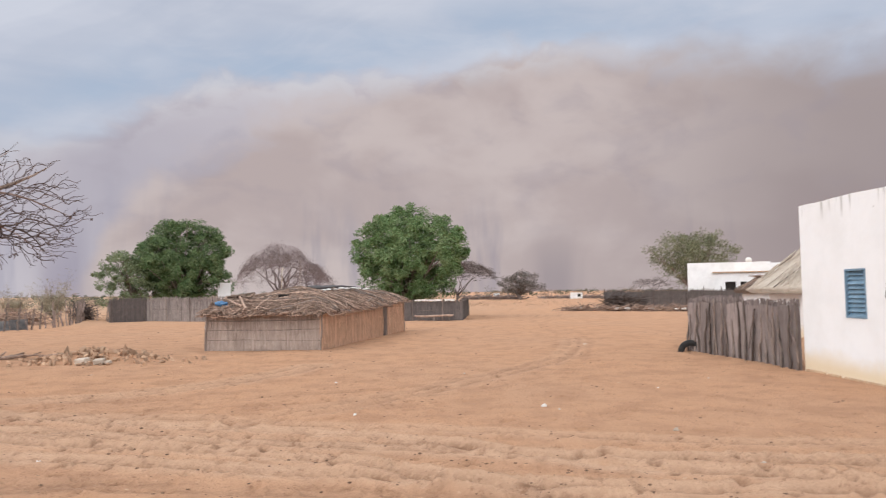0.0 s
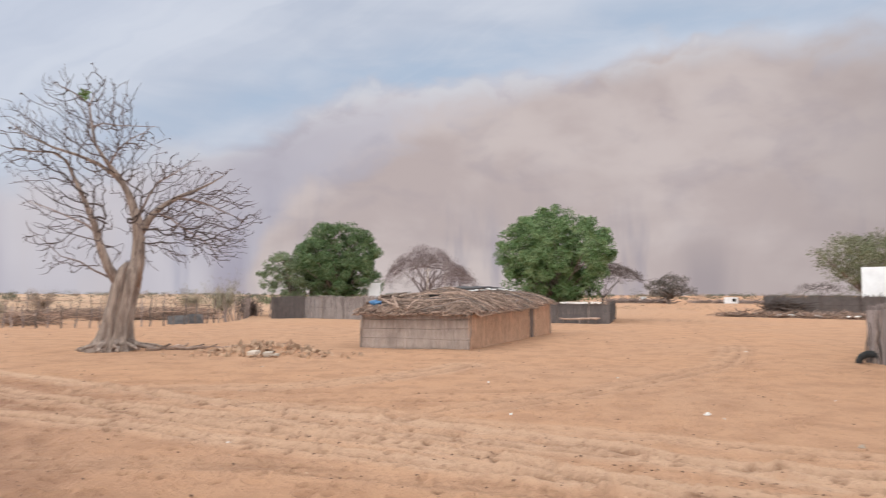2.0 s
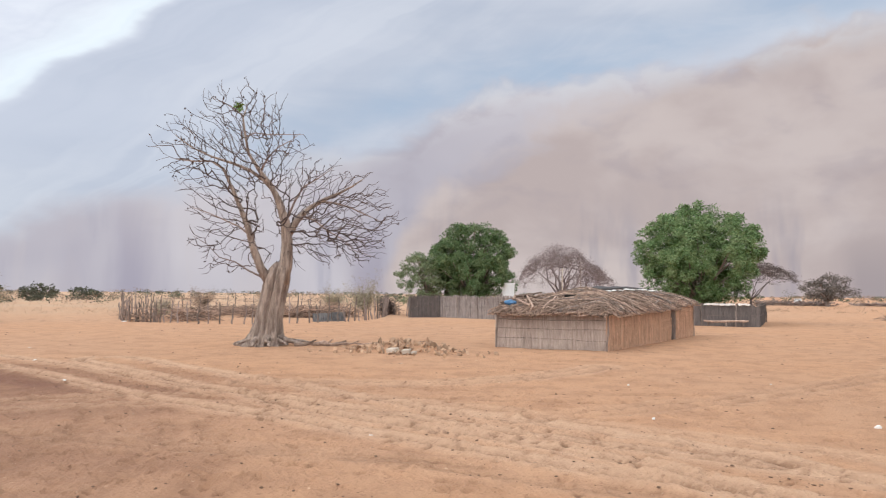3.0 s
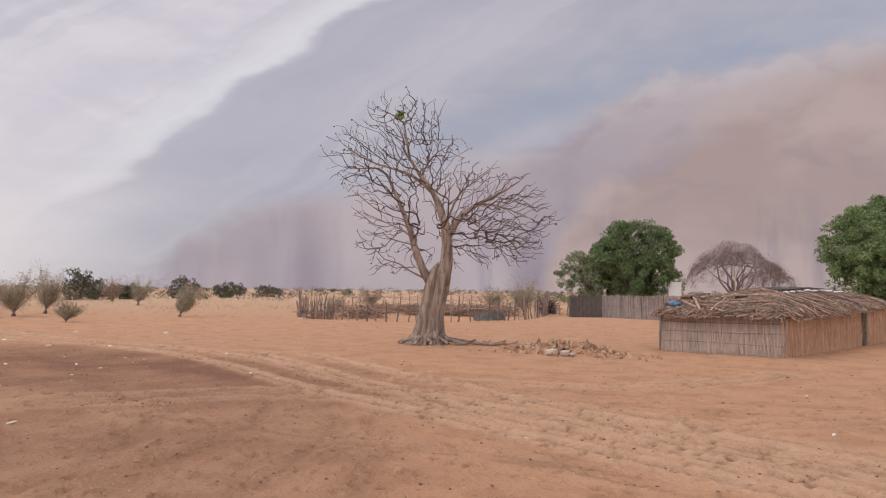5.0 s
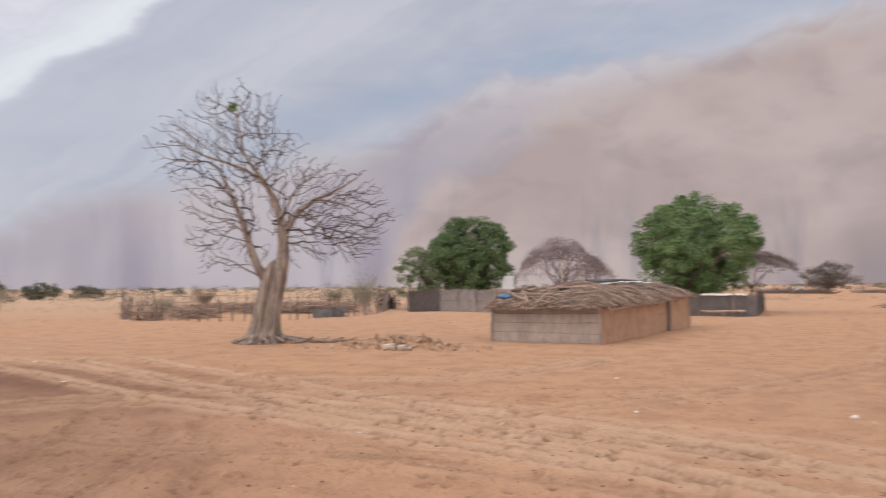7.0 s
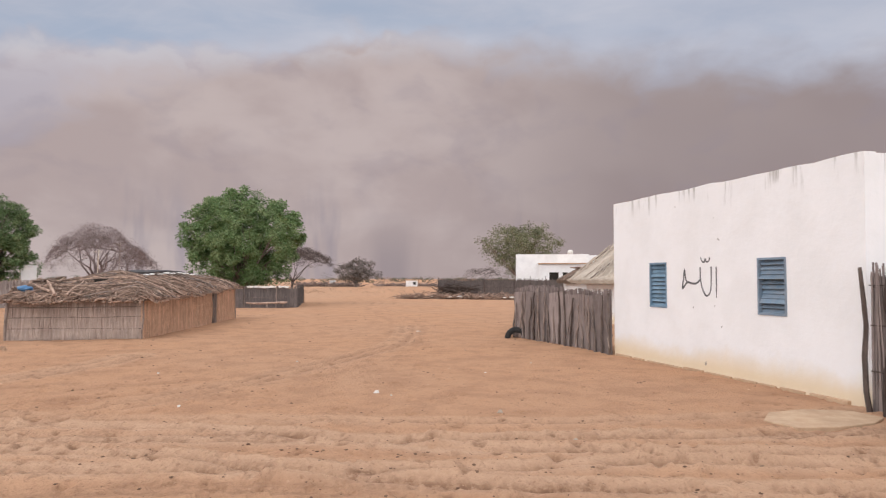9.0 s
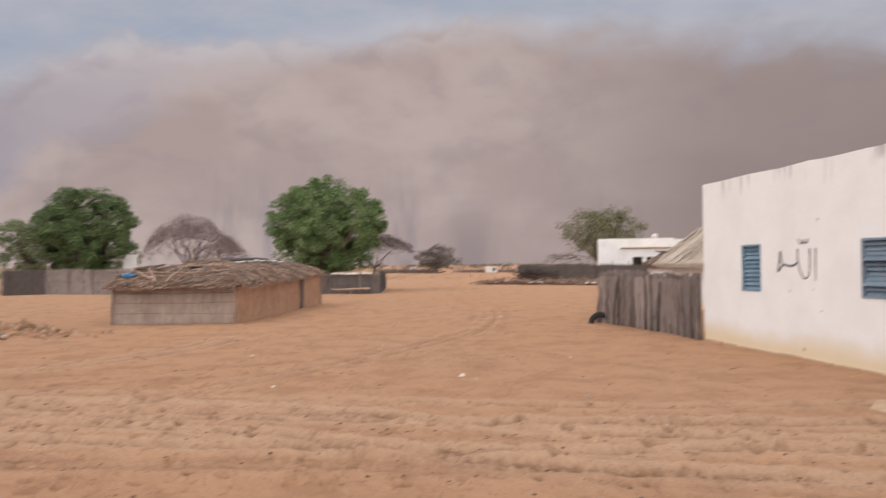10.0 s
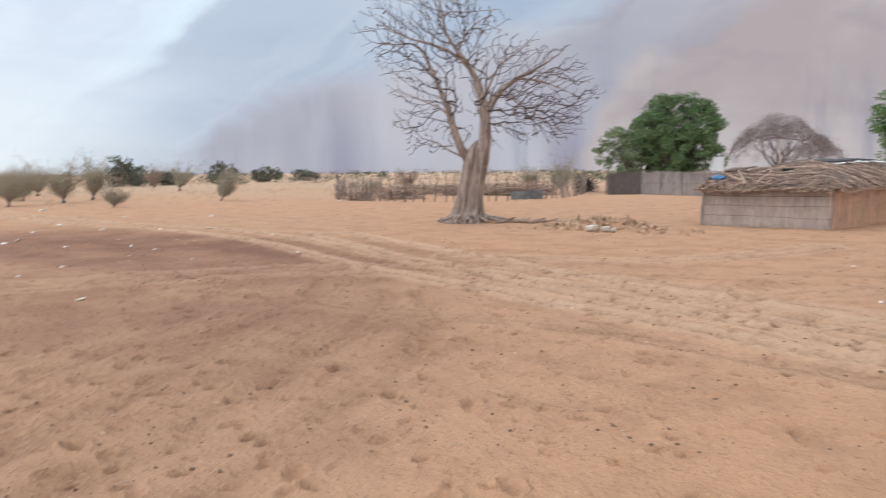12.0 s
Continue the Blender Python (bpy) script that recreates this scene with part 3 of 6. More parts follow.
# ---- the white building ----
def pierced_wall(length, height, thick, holes, step=0.3, rough=0.012, top=0.03):
    """A wall along +x, its outer face at y = 0, pierced by holes (x0, x1, z0, z1); its faces and top slightly uneven."""
    xs = {0.0, length}
    zs = {-0.25, 0.0, height}
    for x0, x1, z0, z1 in holes:
        xs |= {x0, x1}
        zs |= {z0, z1}

    def refine(values):
        values = sorted(values)
        out = []
        for a, b in zip(values, values[1:]):
            k = max(1, round((b - a) / step))
            out += [a + (b - a) * i / k for i in range(k)]
        return out + [values[-1]]

    xs, zs = refine(xs), refine(zs)
    solid = {}
    for i in range(len(xs) - 1):
        for j in range(len(zs) - 1):
            cx, cz = (xs[i] + xs[i + 1]) / 2, (zs[j] + zs[j + 1]) / 2
            solid[i, j] = not any(x0 < cx < x1 and z0 < cz < z1 for x0, x1, z0, z1 in holes)
    g, index = Geo(), {}

    def at(i, j, k):
        if (i, j, k) not in index:
            x, z = xs[i], zs[j]
            y = thick if k else 0.0
            inside = 0 < i < len(xs) - 1
            y += rough * (noise.noise((x * 0.9, z * 0.9, 3.3 + k)) if inside else 0)
            if j == len(zs) - 1:
                z += top * noise.noise((x * 1.3, 8.1, 0)) + top * 0.6 * noise.noise((x * 4.1, 2.2, 0))
            index[i, j, k] = len(g.V)
            g.V.append((x, y, z))
        return index[i, j, k]

    for (i, j), full in solid.items():
        if not full:
            continue
        g.F.append((at(i, j, 0), at(i + 1, j, 0), at(i + 1, j + 1, 0), at(i, j + 1, 0)))
        g.F.append((at(i, j, 1), at(i, j + 1, 1), at(i + 1, j + 1, 1), at(i + 1, j, 1)))
        for di, dj, a, b in ((-1, 0, (i, j + 1), (i, j)), (1, 0, (i + 1, j), (i + 1, j + 1)), (0, -1, (i, j), (i + 1, j)), (0, 1, (i + 1, j + 1), (i, j + 1))):
            if not solid.get((i + di, j + dj), False):
                g.F.append((at(*a, 0), at(*a, 1), at(*b, 1), at(*b, 0)))
    return g


def louvre_window(parent, x0, x1, z0, z1, slats, paint):
    win = part("window", Geo().box((x0 + 0.03, 0.13, z0 + 0.03), (x1 - 0.03, 0.14, z1 - 0.03)), DARK, parent, "blue-painted metal louvre shutter, closed")
    w = 0.035
    f = Geo()
    f.box((x0, -0.012, z0), (x0 + w, 0.07, z1)).box((x1 - w, -0.012, z0), (x1, 0.07, z1))
    f.box((x0 + w, -0.010, z0), (x1 - w, 0.07, z0 + w)).box((x0 + w, -0.010, z1 - w), (x1 - w, 0.07, z1))
    part("frame", f, paint, win)
    pitch = (z1 - z0 - 2 * w) / slats
    blade = Geo().box((x0 + w, -0.005, -pitch * 0.62), (x1 - w, 0.005, pitch * 0.62))
    me = blade.mesh("slat", paint)
    for i in range(slats):
        s = new("slat", me)
        s.parent = win
        s.matrix_basis = pose(0, 0.045, z0 + w + pitch * (i + 0.5), -33 + rnd(-3, 3), 0, rnd(-0.4, 0.4))
    return win


def white_building():
    # the local x axis runs along the long wall from its far corner, the local y axis into the building
    b = thing("white_building", "whitewashed one-storey building with blue louvre windows and painted writing", "building", "", (7.28, 14.34, 0), -88.75)
    L, Hh, D = 6.75, 3.32, 5.2
    holes = [(1.49, 2.10, 1.10, 1.98), (4.68, 5.31, 1.10, 1.99)]
    part("wall", pierced_wall(L, Hh, 0.2, holes), WHITEWASH, b, smooth=False)
    side = pierced_wall(D - 0.4, Hh, 0.2, [])
    for name, m in (("wall", pose(0, D - 0.2, 0, 0, 0, -90)), ("wall", pose(L, 0.2, 0, 0, 0, 90)), ("wall", pose(L, D, 0, 0, 0, 180))):
        g = side if m.translation.y != D else pierced_wall(L, Hh, 0.2, [])
        ob = part(name, g, WHITEWASH, b)
        ob.matrix_basis = m
    part("roof", bevelled(Geo().box((0.2, 0.2, 3.0), (L - 0.2, D - 0.2, 3.14)), 0.01), CONCRETE, b)
    louvre_window(b, *holes[0], 10, BLUE_PAINT)
    louvre_window(b, *holes[1], 11, BLUE_FADED)

    # the painted word, stroke by stroke
    def stroke(pts, width=0.02):
        g = Geo()
        q = [(2.62 + (x - 245) / 115 * 1.02, 2.05 - (y - 360) / 125 * 0.71) for x, y in pts]
        g.tube([(x, -0.004, z) for x, z in smooth_line(q, 5)], width, 6)
        g.V = [(x, -0.004 + 0.15 * (y + 0.004), z) for x, y, z in g.V]
        return g

    word = part("writing", stroke([(360, 392), (360, 440), (360, 486)]), INK, b, "dark hand-painted Arabic word")
    part("stroke", stroke([(308, 391), (309, 430), (316, 462), (328, 481), (340, 470), (344, 440), (344, 391)]), INK, word)
    part("stroke", stroke([(309, 430), (296, 442), (280, 443), (263, 440), (246, 460), (250, 430), (254, 398), (257, 425), (263, 440)]), INK, word)
    part("stroke", stroke([(310, 361), (315, 374), (322, 376), (325, 366), (328, 375), (336, 374), (340, 362)], 0.016), INK, word)
    # cracked footing along the wall's base
    s = 0.1
    while s < L - 0.5:
        w = rnd(0.3, 0.7)
        part("footing_block", bevelled(Geo().box((s, -rnd(0.03, 0.07), -0.1), (min(s + w, L), 0.01, rnd(0.02, 0.05))), 0.008), CONCRETE, b)
        s += w + rnd(0.01, 0.15)


white_building()

# ---- reeds, fences and the hut ----
def reed_mat(a, b, height, spacing=0.035, radius=0.014, top=0.06, lean=0.03, base=-0.08, layers=2, h2=None):
    """A mat of upright reeds from a to b (plan points), with a thin layer of broken reed behind it."""
    g = Geo()
    a, b = Vector((*a, 0)), Vector((*b, 0))
    d = b - a
    L = d.length
    d.normalize()
    out = Vector((d.y, -d.x, 0))
    h2 = height if h2 is None else h2
    for layer in range(layers):
        s = spacing * 0.5 * layer
        while s < L:
            t = s / L
            h = (height + (h2 - height) * t) + rnd(-top, top)
            foot = a + d * s + out * (0.012 * layer + rnd(-0.008, 0.008))
            tip = foot + d * rnd(-lean, lean) * h + out * rnd(-lean, lean) * 0.6 * h
            mid = (foot + tip) / 2 + d * rnd(-0.012, 0.012) + out * rnd(-0.010, 0.012)
            r = radius * rnd(0.6, 1.25)
            g.tube([foot + Vector((0, 0, base)), mid + Vector((0, 0, h / 2)), tip + Vector((0, 0, h))], [r, r, r * 0.6], 4)
            s += spacing * rnd(0.7, 1.3)
    back = -out * 0.02
    g.V += [tuple(a + back + Vector((0, 0, base))), tuple(b + back + Vector((0, 0, base))), tuple(b + back + Vector((0, 0, h2 - 0.1))), tuple(a + back + Vector((0, 0, height - 0.1)))]
    back = -out * 0.04
    g.V += [tuple(a + back + Vector((0, 0, base))), tuple(b + back + Vector((0, 0, base))), tuple(b + back + Vector((0, 0, h2 - 0.1))), tuple(a + back + Vector((0, 0, height - 0.1)))]
    k = len(g.V) - 8
    for f in ((0, 1, 2, 3), (7, 6, 5, 4), (0, 4, 5, 1), (1, 5, 6, 2), (2, 6, 7, 3), (3, 7, 4, 0)):
        g.F.append(tuple(k + i for i in f))
    return g


def along(pts, step):
    """Points at even steps along a plan line."""
    out, left = [Vector(pts[0])], step
    for p, q in zip(pts, pts[1:]):
        p, q = Vector(p), Vector(q)
        L = (q - p).length
        s = left
        while s <= L:
            out.append(p.lerp(q, s / L))
            s += step
        left = s - L
    return out


def reed_fence(label, line, height, mat, post_mat, mat_len=1.6, post_step=1.6, post_r=0.03, rails=(0.35, 0.8), group="reed fences", spacing=0.04, radius=0.017, top=0.06, lean=0.03, post_over=0.1, sway=0.03, post_out=0.045):
    f = thing("reed_fence", label, "fence", group)
    for p, q in zip(line, line[1:]):
        L = math.dist(p, q)
        k = max(1, round(L / mat_len))
        for i in range(k):
            a = tuple(p[c] + (q[c] - p[c]) * i / k for c in (0, 1))
            b = tuple(p[c] + (q[c] - p[c]) * (i + 1) / k for c in (0, 1))
            part("reed_mat", reed_mat(a, b, height * rnd(0.96, 1.04), spacing, radius, top, lean, h2=height * rnd(0.96, 1.04)), mat, f)
        d = Vector((q[0] - p[0], q[1] - p[1], 0)).normalized()
        out = Vector((d.y, -d.x, 0))
        for z in rails:
            pts = [Vector((p[0] + (q[0] - p[0]) * i / 8, p[1] + (q[1] - p[1]) * i / 8, z * height + rnd(-0.03, 0.03))) + out * 0.035 for i in range(9)]
            part("binding", Geo().tube(pts, 0.012, 4), post_mat, f)
    for c in along(line, post_step):
        x, y = c[0] + rnd(-0.1, 0.1), c[1]
        seg = min(zip(line, line[1:]), key=lambda s: off_line(np.array([x]), np.array([y]), list(s))[0][0] ** 2)
        d = Vector((seg[1][0] - seg[0][0], seg[1][1] - seg[0][1], 0)).normalized()
        out = Vector((d.y, -d.x, 0)) * post_out
        h = height + rnd(-0.05, post_over)
        foot = Vector((x, y, -0.12)) + out
        part("post", Geo().tube(wander(foot, foot + Vector((rnd(-0.08, 0.08), rnd(-0.08, 0.08), h + 0.12)), 5, sway), [post_r * k for k in (1.1, 1.0, 1.0, 0.9, 0.85, 0.7)], 5), post_mat, f)
    return f


def yard_fence():
    """The stick and reed fence from the white building's corner to the half-buried tyre."""
    f = reed_fence("grey fence of upright reeds and crooked sticks beside the white building", [(7.24, 14.42), (6.98, 16.5), (6.60, 19.0), (8.6, 21.2)], 1.40, REED_GREY, STICK,
                   0.62, 0.2, 0.02, (0.3, 0.62, 0.93), "reed fences", 0.034, 0.022, 0.04, 0.05, 0.03, 0.03, 0.05)
    line = [(7.24, 14.42), (6.98, 16.5), (6.60, 19.0)]
    for c in along(line, 0.27):
        foot = Vector((c[0] - 0.09, c[1] - 0.02, -0.1))
        tip = foot + Vector((rnd(-0.02, 0.08), rnd(-0.22, 0.22), rnd(1.25, 1.48)))
        part("dark_post", Geo().tube(wander(foot, tip, 6, 0.024), [0.03, 0.03, 0.028, 0.026, 0.024, 0.02, 0.014], 6), random.choice((STICK_DARK, STICK, STICK)), f)
    for c in along(line, 0.9):
        foot = Vector((c[0] - 0.10, c[1] - 0.1, rnd(0.0, 0.3)))
        part("pale_stick", Geo().tube(wander(foot, foot + Vector((0.02, rnd(-0.3, 0.3), rnd(0.6, 1.1))), 4, 0.02), 0.014, 5), STICK, f)


def half_tyre():
    """A worn tyre set upright, half sunk into the sand."""
    t = thing("tyre", "worn black tyre standing half buried in sand by the fence", "tyre", "", (6.50, 18.72, 0.0), -14)
    g = Geo()
    prof = [(0.175, -0.075), (0.175, 0.075), (0.20, 0.098), (0.25, 0.103), (0.285, 0.092), (0.312, 0.07), (0.318, 0.0), (0.312, -0.07), (0.285, -0.092), (0.25, -0.103), (0.20, -0.098)]
    K = 44
    for i in range(K):
        a = 2 * math.pi * i / K
        for r, w in prof:
            rr = r + (0.006 if i % 2 and r > 0.3 else 0.0)
            g.V.append((rr * math.cos(a), w, rr * math.sin(a)))
    n = len(prof)
    for i in range(K):
        for j in range(n):
            g.F.append((i * n + j, ((i + 1) % K) * n + j, ((i + 1) % K) * n + (j + 1) % n, i * n + (j + 1) % n))
    part("tread", g, RUBBER, t)
    bead = Geo()
    for w in (-0.08, 0.08):
        bead.tube([(0.178 * math.cos(2 * math.pi * i / 32), w, 0.178 * math.sin(2 * math.pi * i / 32)) for i in range(33)], 0.012, 6, False)
    part("bead", bead, RUBBER, t)


HF, HL, HR = Vector((-3.63, 20.80)), Vector((-6.97, 20.89)), Vector((-1.76, 30.68))
HW, HS = (HL - HF).length, (HR - HF).length


def hut_at(w, s):
    p = HF + (HL - HF) * (w / HW) + (HR - HF) * (s / HS)
    return p.x, p.y


def hut_roof(w, s):
    eave = 1.05 + 0.024 * min(max(s, 0), HS)
    q = min((w + 0.22) / (HW / 2 + 0.22), (HW + 0.22 - w) / (HW / 2 + 0.22), (s + 0.25) / 2.9, (HS + 0.2 - s) / 1.3)
    over = min(q, 0.0)
    q = max(min(q, 1.0), 0.0)
    return eave + (1.80 - eave) * q ** 0.72 + 0.35 * over + 0.07 * noise.noise((w * 0.9, s * 0.9, 4.4)) + 0.03 * noise.noise((w * 2.7, s * 2.7, 1.4))


def reed_hut():
    h = thing("reed_hut", "low hut of reed walls under a heaped roof of dry branches", "hut")
    front = [hut_at(HW * i / 3, 0.0) for i in range(4)]
    for i in range(3):
        part("reed_mat", reed_mat(front[i + 1], front[i], 1.12, 0.026, 0.025, 0.04, 0.025), REED, h)
    side = [hut_at(0.0, HS * i / 7) for i in range(8)]
    for i in range(7):
        part("reed_mat", reed_mat(side[i], side[i + 1], 1.16 + 0.024 * HS * i / 7, 0.026, 0.024, 0.04, 0.03, h2=1.16 + 0.024 * HS * (i + 1) / 7), REED_TAN, h)
    for a, b in (((HW, 0.0), (HW, HS)), ((HW, HS), (0.0, HS))):
        k = 4
        for i in range(k):
            p, q = [hut_at(a[0] + (b[0] - a[0]) * j / k, a[1] + (b[1] - a[1]) * j / k) for j in (i, i + 1)]
            part("reed_mat", reed_mat(q, p, 1.25, 0.05, 0.016), REED, h)
    # loose pale reeds standing off the front wall, and the horizontal bindings
    loose, loose_side = Geo(), Geo()
    for _ in range(420):
        w = rnd(0.05, HW)
        x, y = hut_at(w, 0)
        hh = rnd(0.25, 1.0)
        z0 = rnd(-0.05, 0.1)
        loose.tube(wander((x, y - 0.05, z0), (x + rnd(-0.10, 0.10), y - 0.04, z0 + hh), 2, 0.01), 0.009, 4)
    for _ in range(520):
        s = rnd(0.1, HS)
        x, y = hut_at(0, s)
        z0 = rnd(-0.05, 0.2)
        loose_side.tube(wander((x + 0.05, y, z0), (x + 0.045, y + rnd(-0.15, 0.15), z0 + rnd(0.3, 0.95)), 2, 0.01), 0.008, 4)
    part("loose_reed", loose, REED_LIGHT, h, kind="stuff")
    part("loose_reed", loose_side, REED_TAN, h, kind="stuff")
    for z in (0.30, 0.60, 0.88):
        part("binding", Geo().tube([(*hut_at(HW * i / 6, -0.045), z + rnd(-0.025, 0.025)) for i in range(7)], 0.014, 5), STICK, h)
        part("binding", Geo().tube([(*hut_at(-0.02, HS * i / 12), z + 0.15 + rnd(-0.02, 0.02)) for i in range(13)], 0.016, 5), REED_TAN, h)
    # corner posts and the dark door posts
    for w, s, mat, r, lean in ((-0.02, -0.03, STICK, 0.022, 0.06), (HW + 0.03, -0.04, STICK, 0.04, 0.03), (-0.03, HS, STICK, 0.04, 0.0), (-0.06, 6.72, STICK_DARK, 0.06, -0.07), (-0.06, 7.02, STICK, 0.045, 0.02)):
        x, y = hut_at(w, s)
        part("post", Geo().tube(wander((x, y, -0.15), (x + lean, y - 0.02, 1.22 + 0.024 * max(s, 0)), 4, 0.02), r, 6), mat, h)
    x, y = hut_at(-0.05, 6.87)
    m = Matrix.Translation((x, y, 0)) @ pose(0, 0, 0, 0, 0, 79)
    part("door", Geo().box((-0.12, -0.02, 0.02), (0.12, 0.02, 1.24), m), STICK_DARK, h, "dark plank door leaf between two posts")
    # roof: a closed bed, and branches heaped on it
    nw, ns = 16, 40
    g = Geo()
    for dz in (0.0, -0.07):
        for i in range(nw + 1):
            for j in range(ns + 1):
                w, s = -0.15 + (HW + 0.30) * i / nw, -0.18 + (HS + 0.3) * j / ns
                g.V.append((*hut_at(w, s), hut_roof(w, s) + dz))
    n = (nw + 1) * (ns + 1)
    for i in range(nw):
        for j in range(ns):
            a = i * (ns + 1) + j
            q = (a, a + ns + 1, a + ns + 2, a + 1)
            g.F += [q[::-1], tuple(k + n for k in q)]
    rim = [i * (ns + 1) for i in range(nw + 1)] + [nw * (ns + 1) + j for j in range(1, ns + 1)] + [i * (ns + 1) + ns for i in range(nw - 1, -1, -1)] + [j for j in range(ns - 1, 0, -1)]
    for p, q in zip(rim, rim[1:] + rim[:1]):
        g.F.append((p, q, q + n, p + n))
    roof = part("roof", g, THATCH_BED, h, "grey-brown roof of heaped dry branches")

    def laid(w, s, ang, length, r, lift, steps=7, sides=5, geo=None):
        pts, rad = [], []
        bend = rnd(-0.22, 0.22)
        for i in range(steps):
            t = i / (steps - 1) - 0.5
            a = ang + bend * t
            ww, ss = w + math.cos(a) * length * t, s + math.sin(a) * length * t
            ww, ss = min(max(ww, -0.30 + 0.1 * math.sin(k)), HW + 0.22 + 0.1 * math.sin(k)), max(ss, -0.36 + 0.1 * math.cos(k))
            pts.append((*hut_at(ww, ss), hut_roof(ww, ss) + lift + rnd(-0.006, 0.008)))
            rad.append(r * (1.1 - 0.55 * (i / (steps - 1))))
        return (geo or Geo()).tube(pts, rad, sides)

    for k in range(250):
        zone = random.random()
        if zone < 0.5:
            w, s = rnd(0.0, HW), rnd(-0.1, 3.2)
            ang = random.choice((rnd(-0.35, 0.35), rnd(-0.9, 0.9), 1.57 + rnd(-0.5, 0.5)))
        else:
            w, s = rnd(-0.05, HW * 0.75), rnd(1.0, HS)
            ang = random.choice((rnd(-0.5, 0.5), rnd(-0.9, 0.9), 1.2 + rnd(-0.6, 0.6)))
        length = min(rnd(0.9, 2.3), 2.2 * (min(w + 0.55, HW + 0.55 - w) + 0.25)) if abs(math.cos(ang)) > 0.6 else rnd(0.8, 1.9)
        part("branch", laid(w, s, ang, length, rnd(0.011, 0.027), rnd(0.02, 0.13)), random.choice((THATCH, THATCH, STICK)), roof)
    for k in range(16):  # stout pale boughs thrown over the corner of the roof
        w, s = HW * rnd(0.72, 1.02), rnd(-0.1, 1.3)
        part("branch", laid(w, s, rnd(0.5, 2.6), rnd(0.7, 1.5), rnd(0.026, 0.042), rnd(0.10, 0.2)), THATCH, roof)
    fine = Geo()
    for k in range(2600):
        w, s = rnd(-0.1, HW + 0.1), rnd(-0.15, HS + 0.05) if k % 2 else rnd(-0.2, 3.0)
        laid(w, s, rnd(-1.0, 1.0) if k % 3 else rnd(0, 3.1), rnd(0.3, 1.0), rnd(0.007, 0.016), rnd(0.0, 0.11), 4, 4, fine)
    for k in range(520):  # ragged ends that hang over the eaves
        if k % 2:
            w, s, ang = rnd(-0.1, HW + 0.1), -0.18, 1.57 + rnd(-0.8, 0.8)
        else:
            w, s, ang = -0.17, rnd(0, HS), rnd(-0.7, 0.7)
        laid(w, s, ang, rnd(0.3, 0.65), rnd(0.008, 0.022), rnd(-0.05, 0.04), 4, 4, fine)
    part("twig_mass", fine, THATCH, roof, kind="stuff")
    # the smoke hole: a short clay ring with a dark mouth
    w, s = HW * 0.46, 1.15
    x, y = hut_at(w, s)
    z = hut_roof(w, s)
    part("vent", Geo().box((x - 0.15, y - 0.12, z + 0.07), (x + 0.15, y + 0.25, z + 0.17)), DARK, roof)
    part("vent_rim", bevelled(Geo().box((x - 0.18, y - 0.16, z + 0.01), (x + 0.18, y - 0.05, z + 0.066)), 0.008), STONE_PALE, roof)
    # black sheet along the ridge, held down by white stones
    g = Geo()
    for i in range(13):
        s = 3.4 + 6.3 * i / 12
        for w in (HW * 0.42, HW * 0.50, HW * 0.58):
            g.V.append((*hut_at(w, s), hut_roof(w, s) + 0.16 + rnd(-0.012, 0.012)))
    for i in range(12):
        for j in range(2):
            a = i * 3 + j
            g.F.append((a, a + 1, a + 4, a + 3))
    base = len(g.V)
    g.V += [(x, y, z - 0.2) for x, y, z in g.V]
    for i in range(12):
        for j in (0, 2):
            a = i * 3 + j
            g.F.append((a, a + 3, a + 3 + base, a + base))
    for j in (0, 36):
        for k in (0, 1):
            g.F.append((j + k, j + k + 1, j + k + 1 + base, j + k + base))
    sheet = part("ridge_sheet", g, BLACK_SHEET, roof, "black sheet along the ridge weighted with white stones")
    for i in range(10):
        s = 3.6 + 6.0 * i / 9 + rnd(-0.1, 0.1)
        x, y = hut_at(HW * 0.36, s)
        ob = part("stone", stone_geo(i), SCRAP, sheet)
        ob.matrix_basis = Matrix.Translation((x, y, hut_roof(HW * 0.36, s) + 0.13)) @ Matrix.Diagonal((rnd(0.09, 0.15), 0.10, rnd(0.03, 0.04), 1))


def stone_geo(seed, rough=0.35, level=1):
    """A broken stone of about unit radius."""
    bm = bmesh.new()
    bmesh.ops.create_icosphere(bm, subdivisions=level, radius=1.0)
    for v in bm.verts:
        k = 1 + rough * noise.noise(v.co * 1.1 + Vector((seed * 3.7, seed * 1.3, 0))) + 0.5 * rough * noise.noise(v.co * 2.9 + Vector((0, seed * 2.1, 5)))
        v.co *= k
    g = Geo()
    bm.verts.index_update()
    g.V = [tuple(v.co) for v in bm.verts]
    g.F = [tuple(v.index for v in f.verts) for f in bm.faces]
    bm.free()
    return g


def blue_bag():
    x, y = hut_at(HW * 0.90, 0.12)
    b = part("plastic_bag", stone_geo(31, 0.7, 3), PLASTIC_BLUE, None, smooth=True)
    b.matrix_basis = Matrix.Translation((x, y, hut_roof(HW * 0.90, 0.12) + 0.12)) @ Matrix.Diagonal((0.15, 0.14, 0.10, 1))
    tagged(b, "crumpled blue plastic bag lying on the branch roof", "bag")


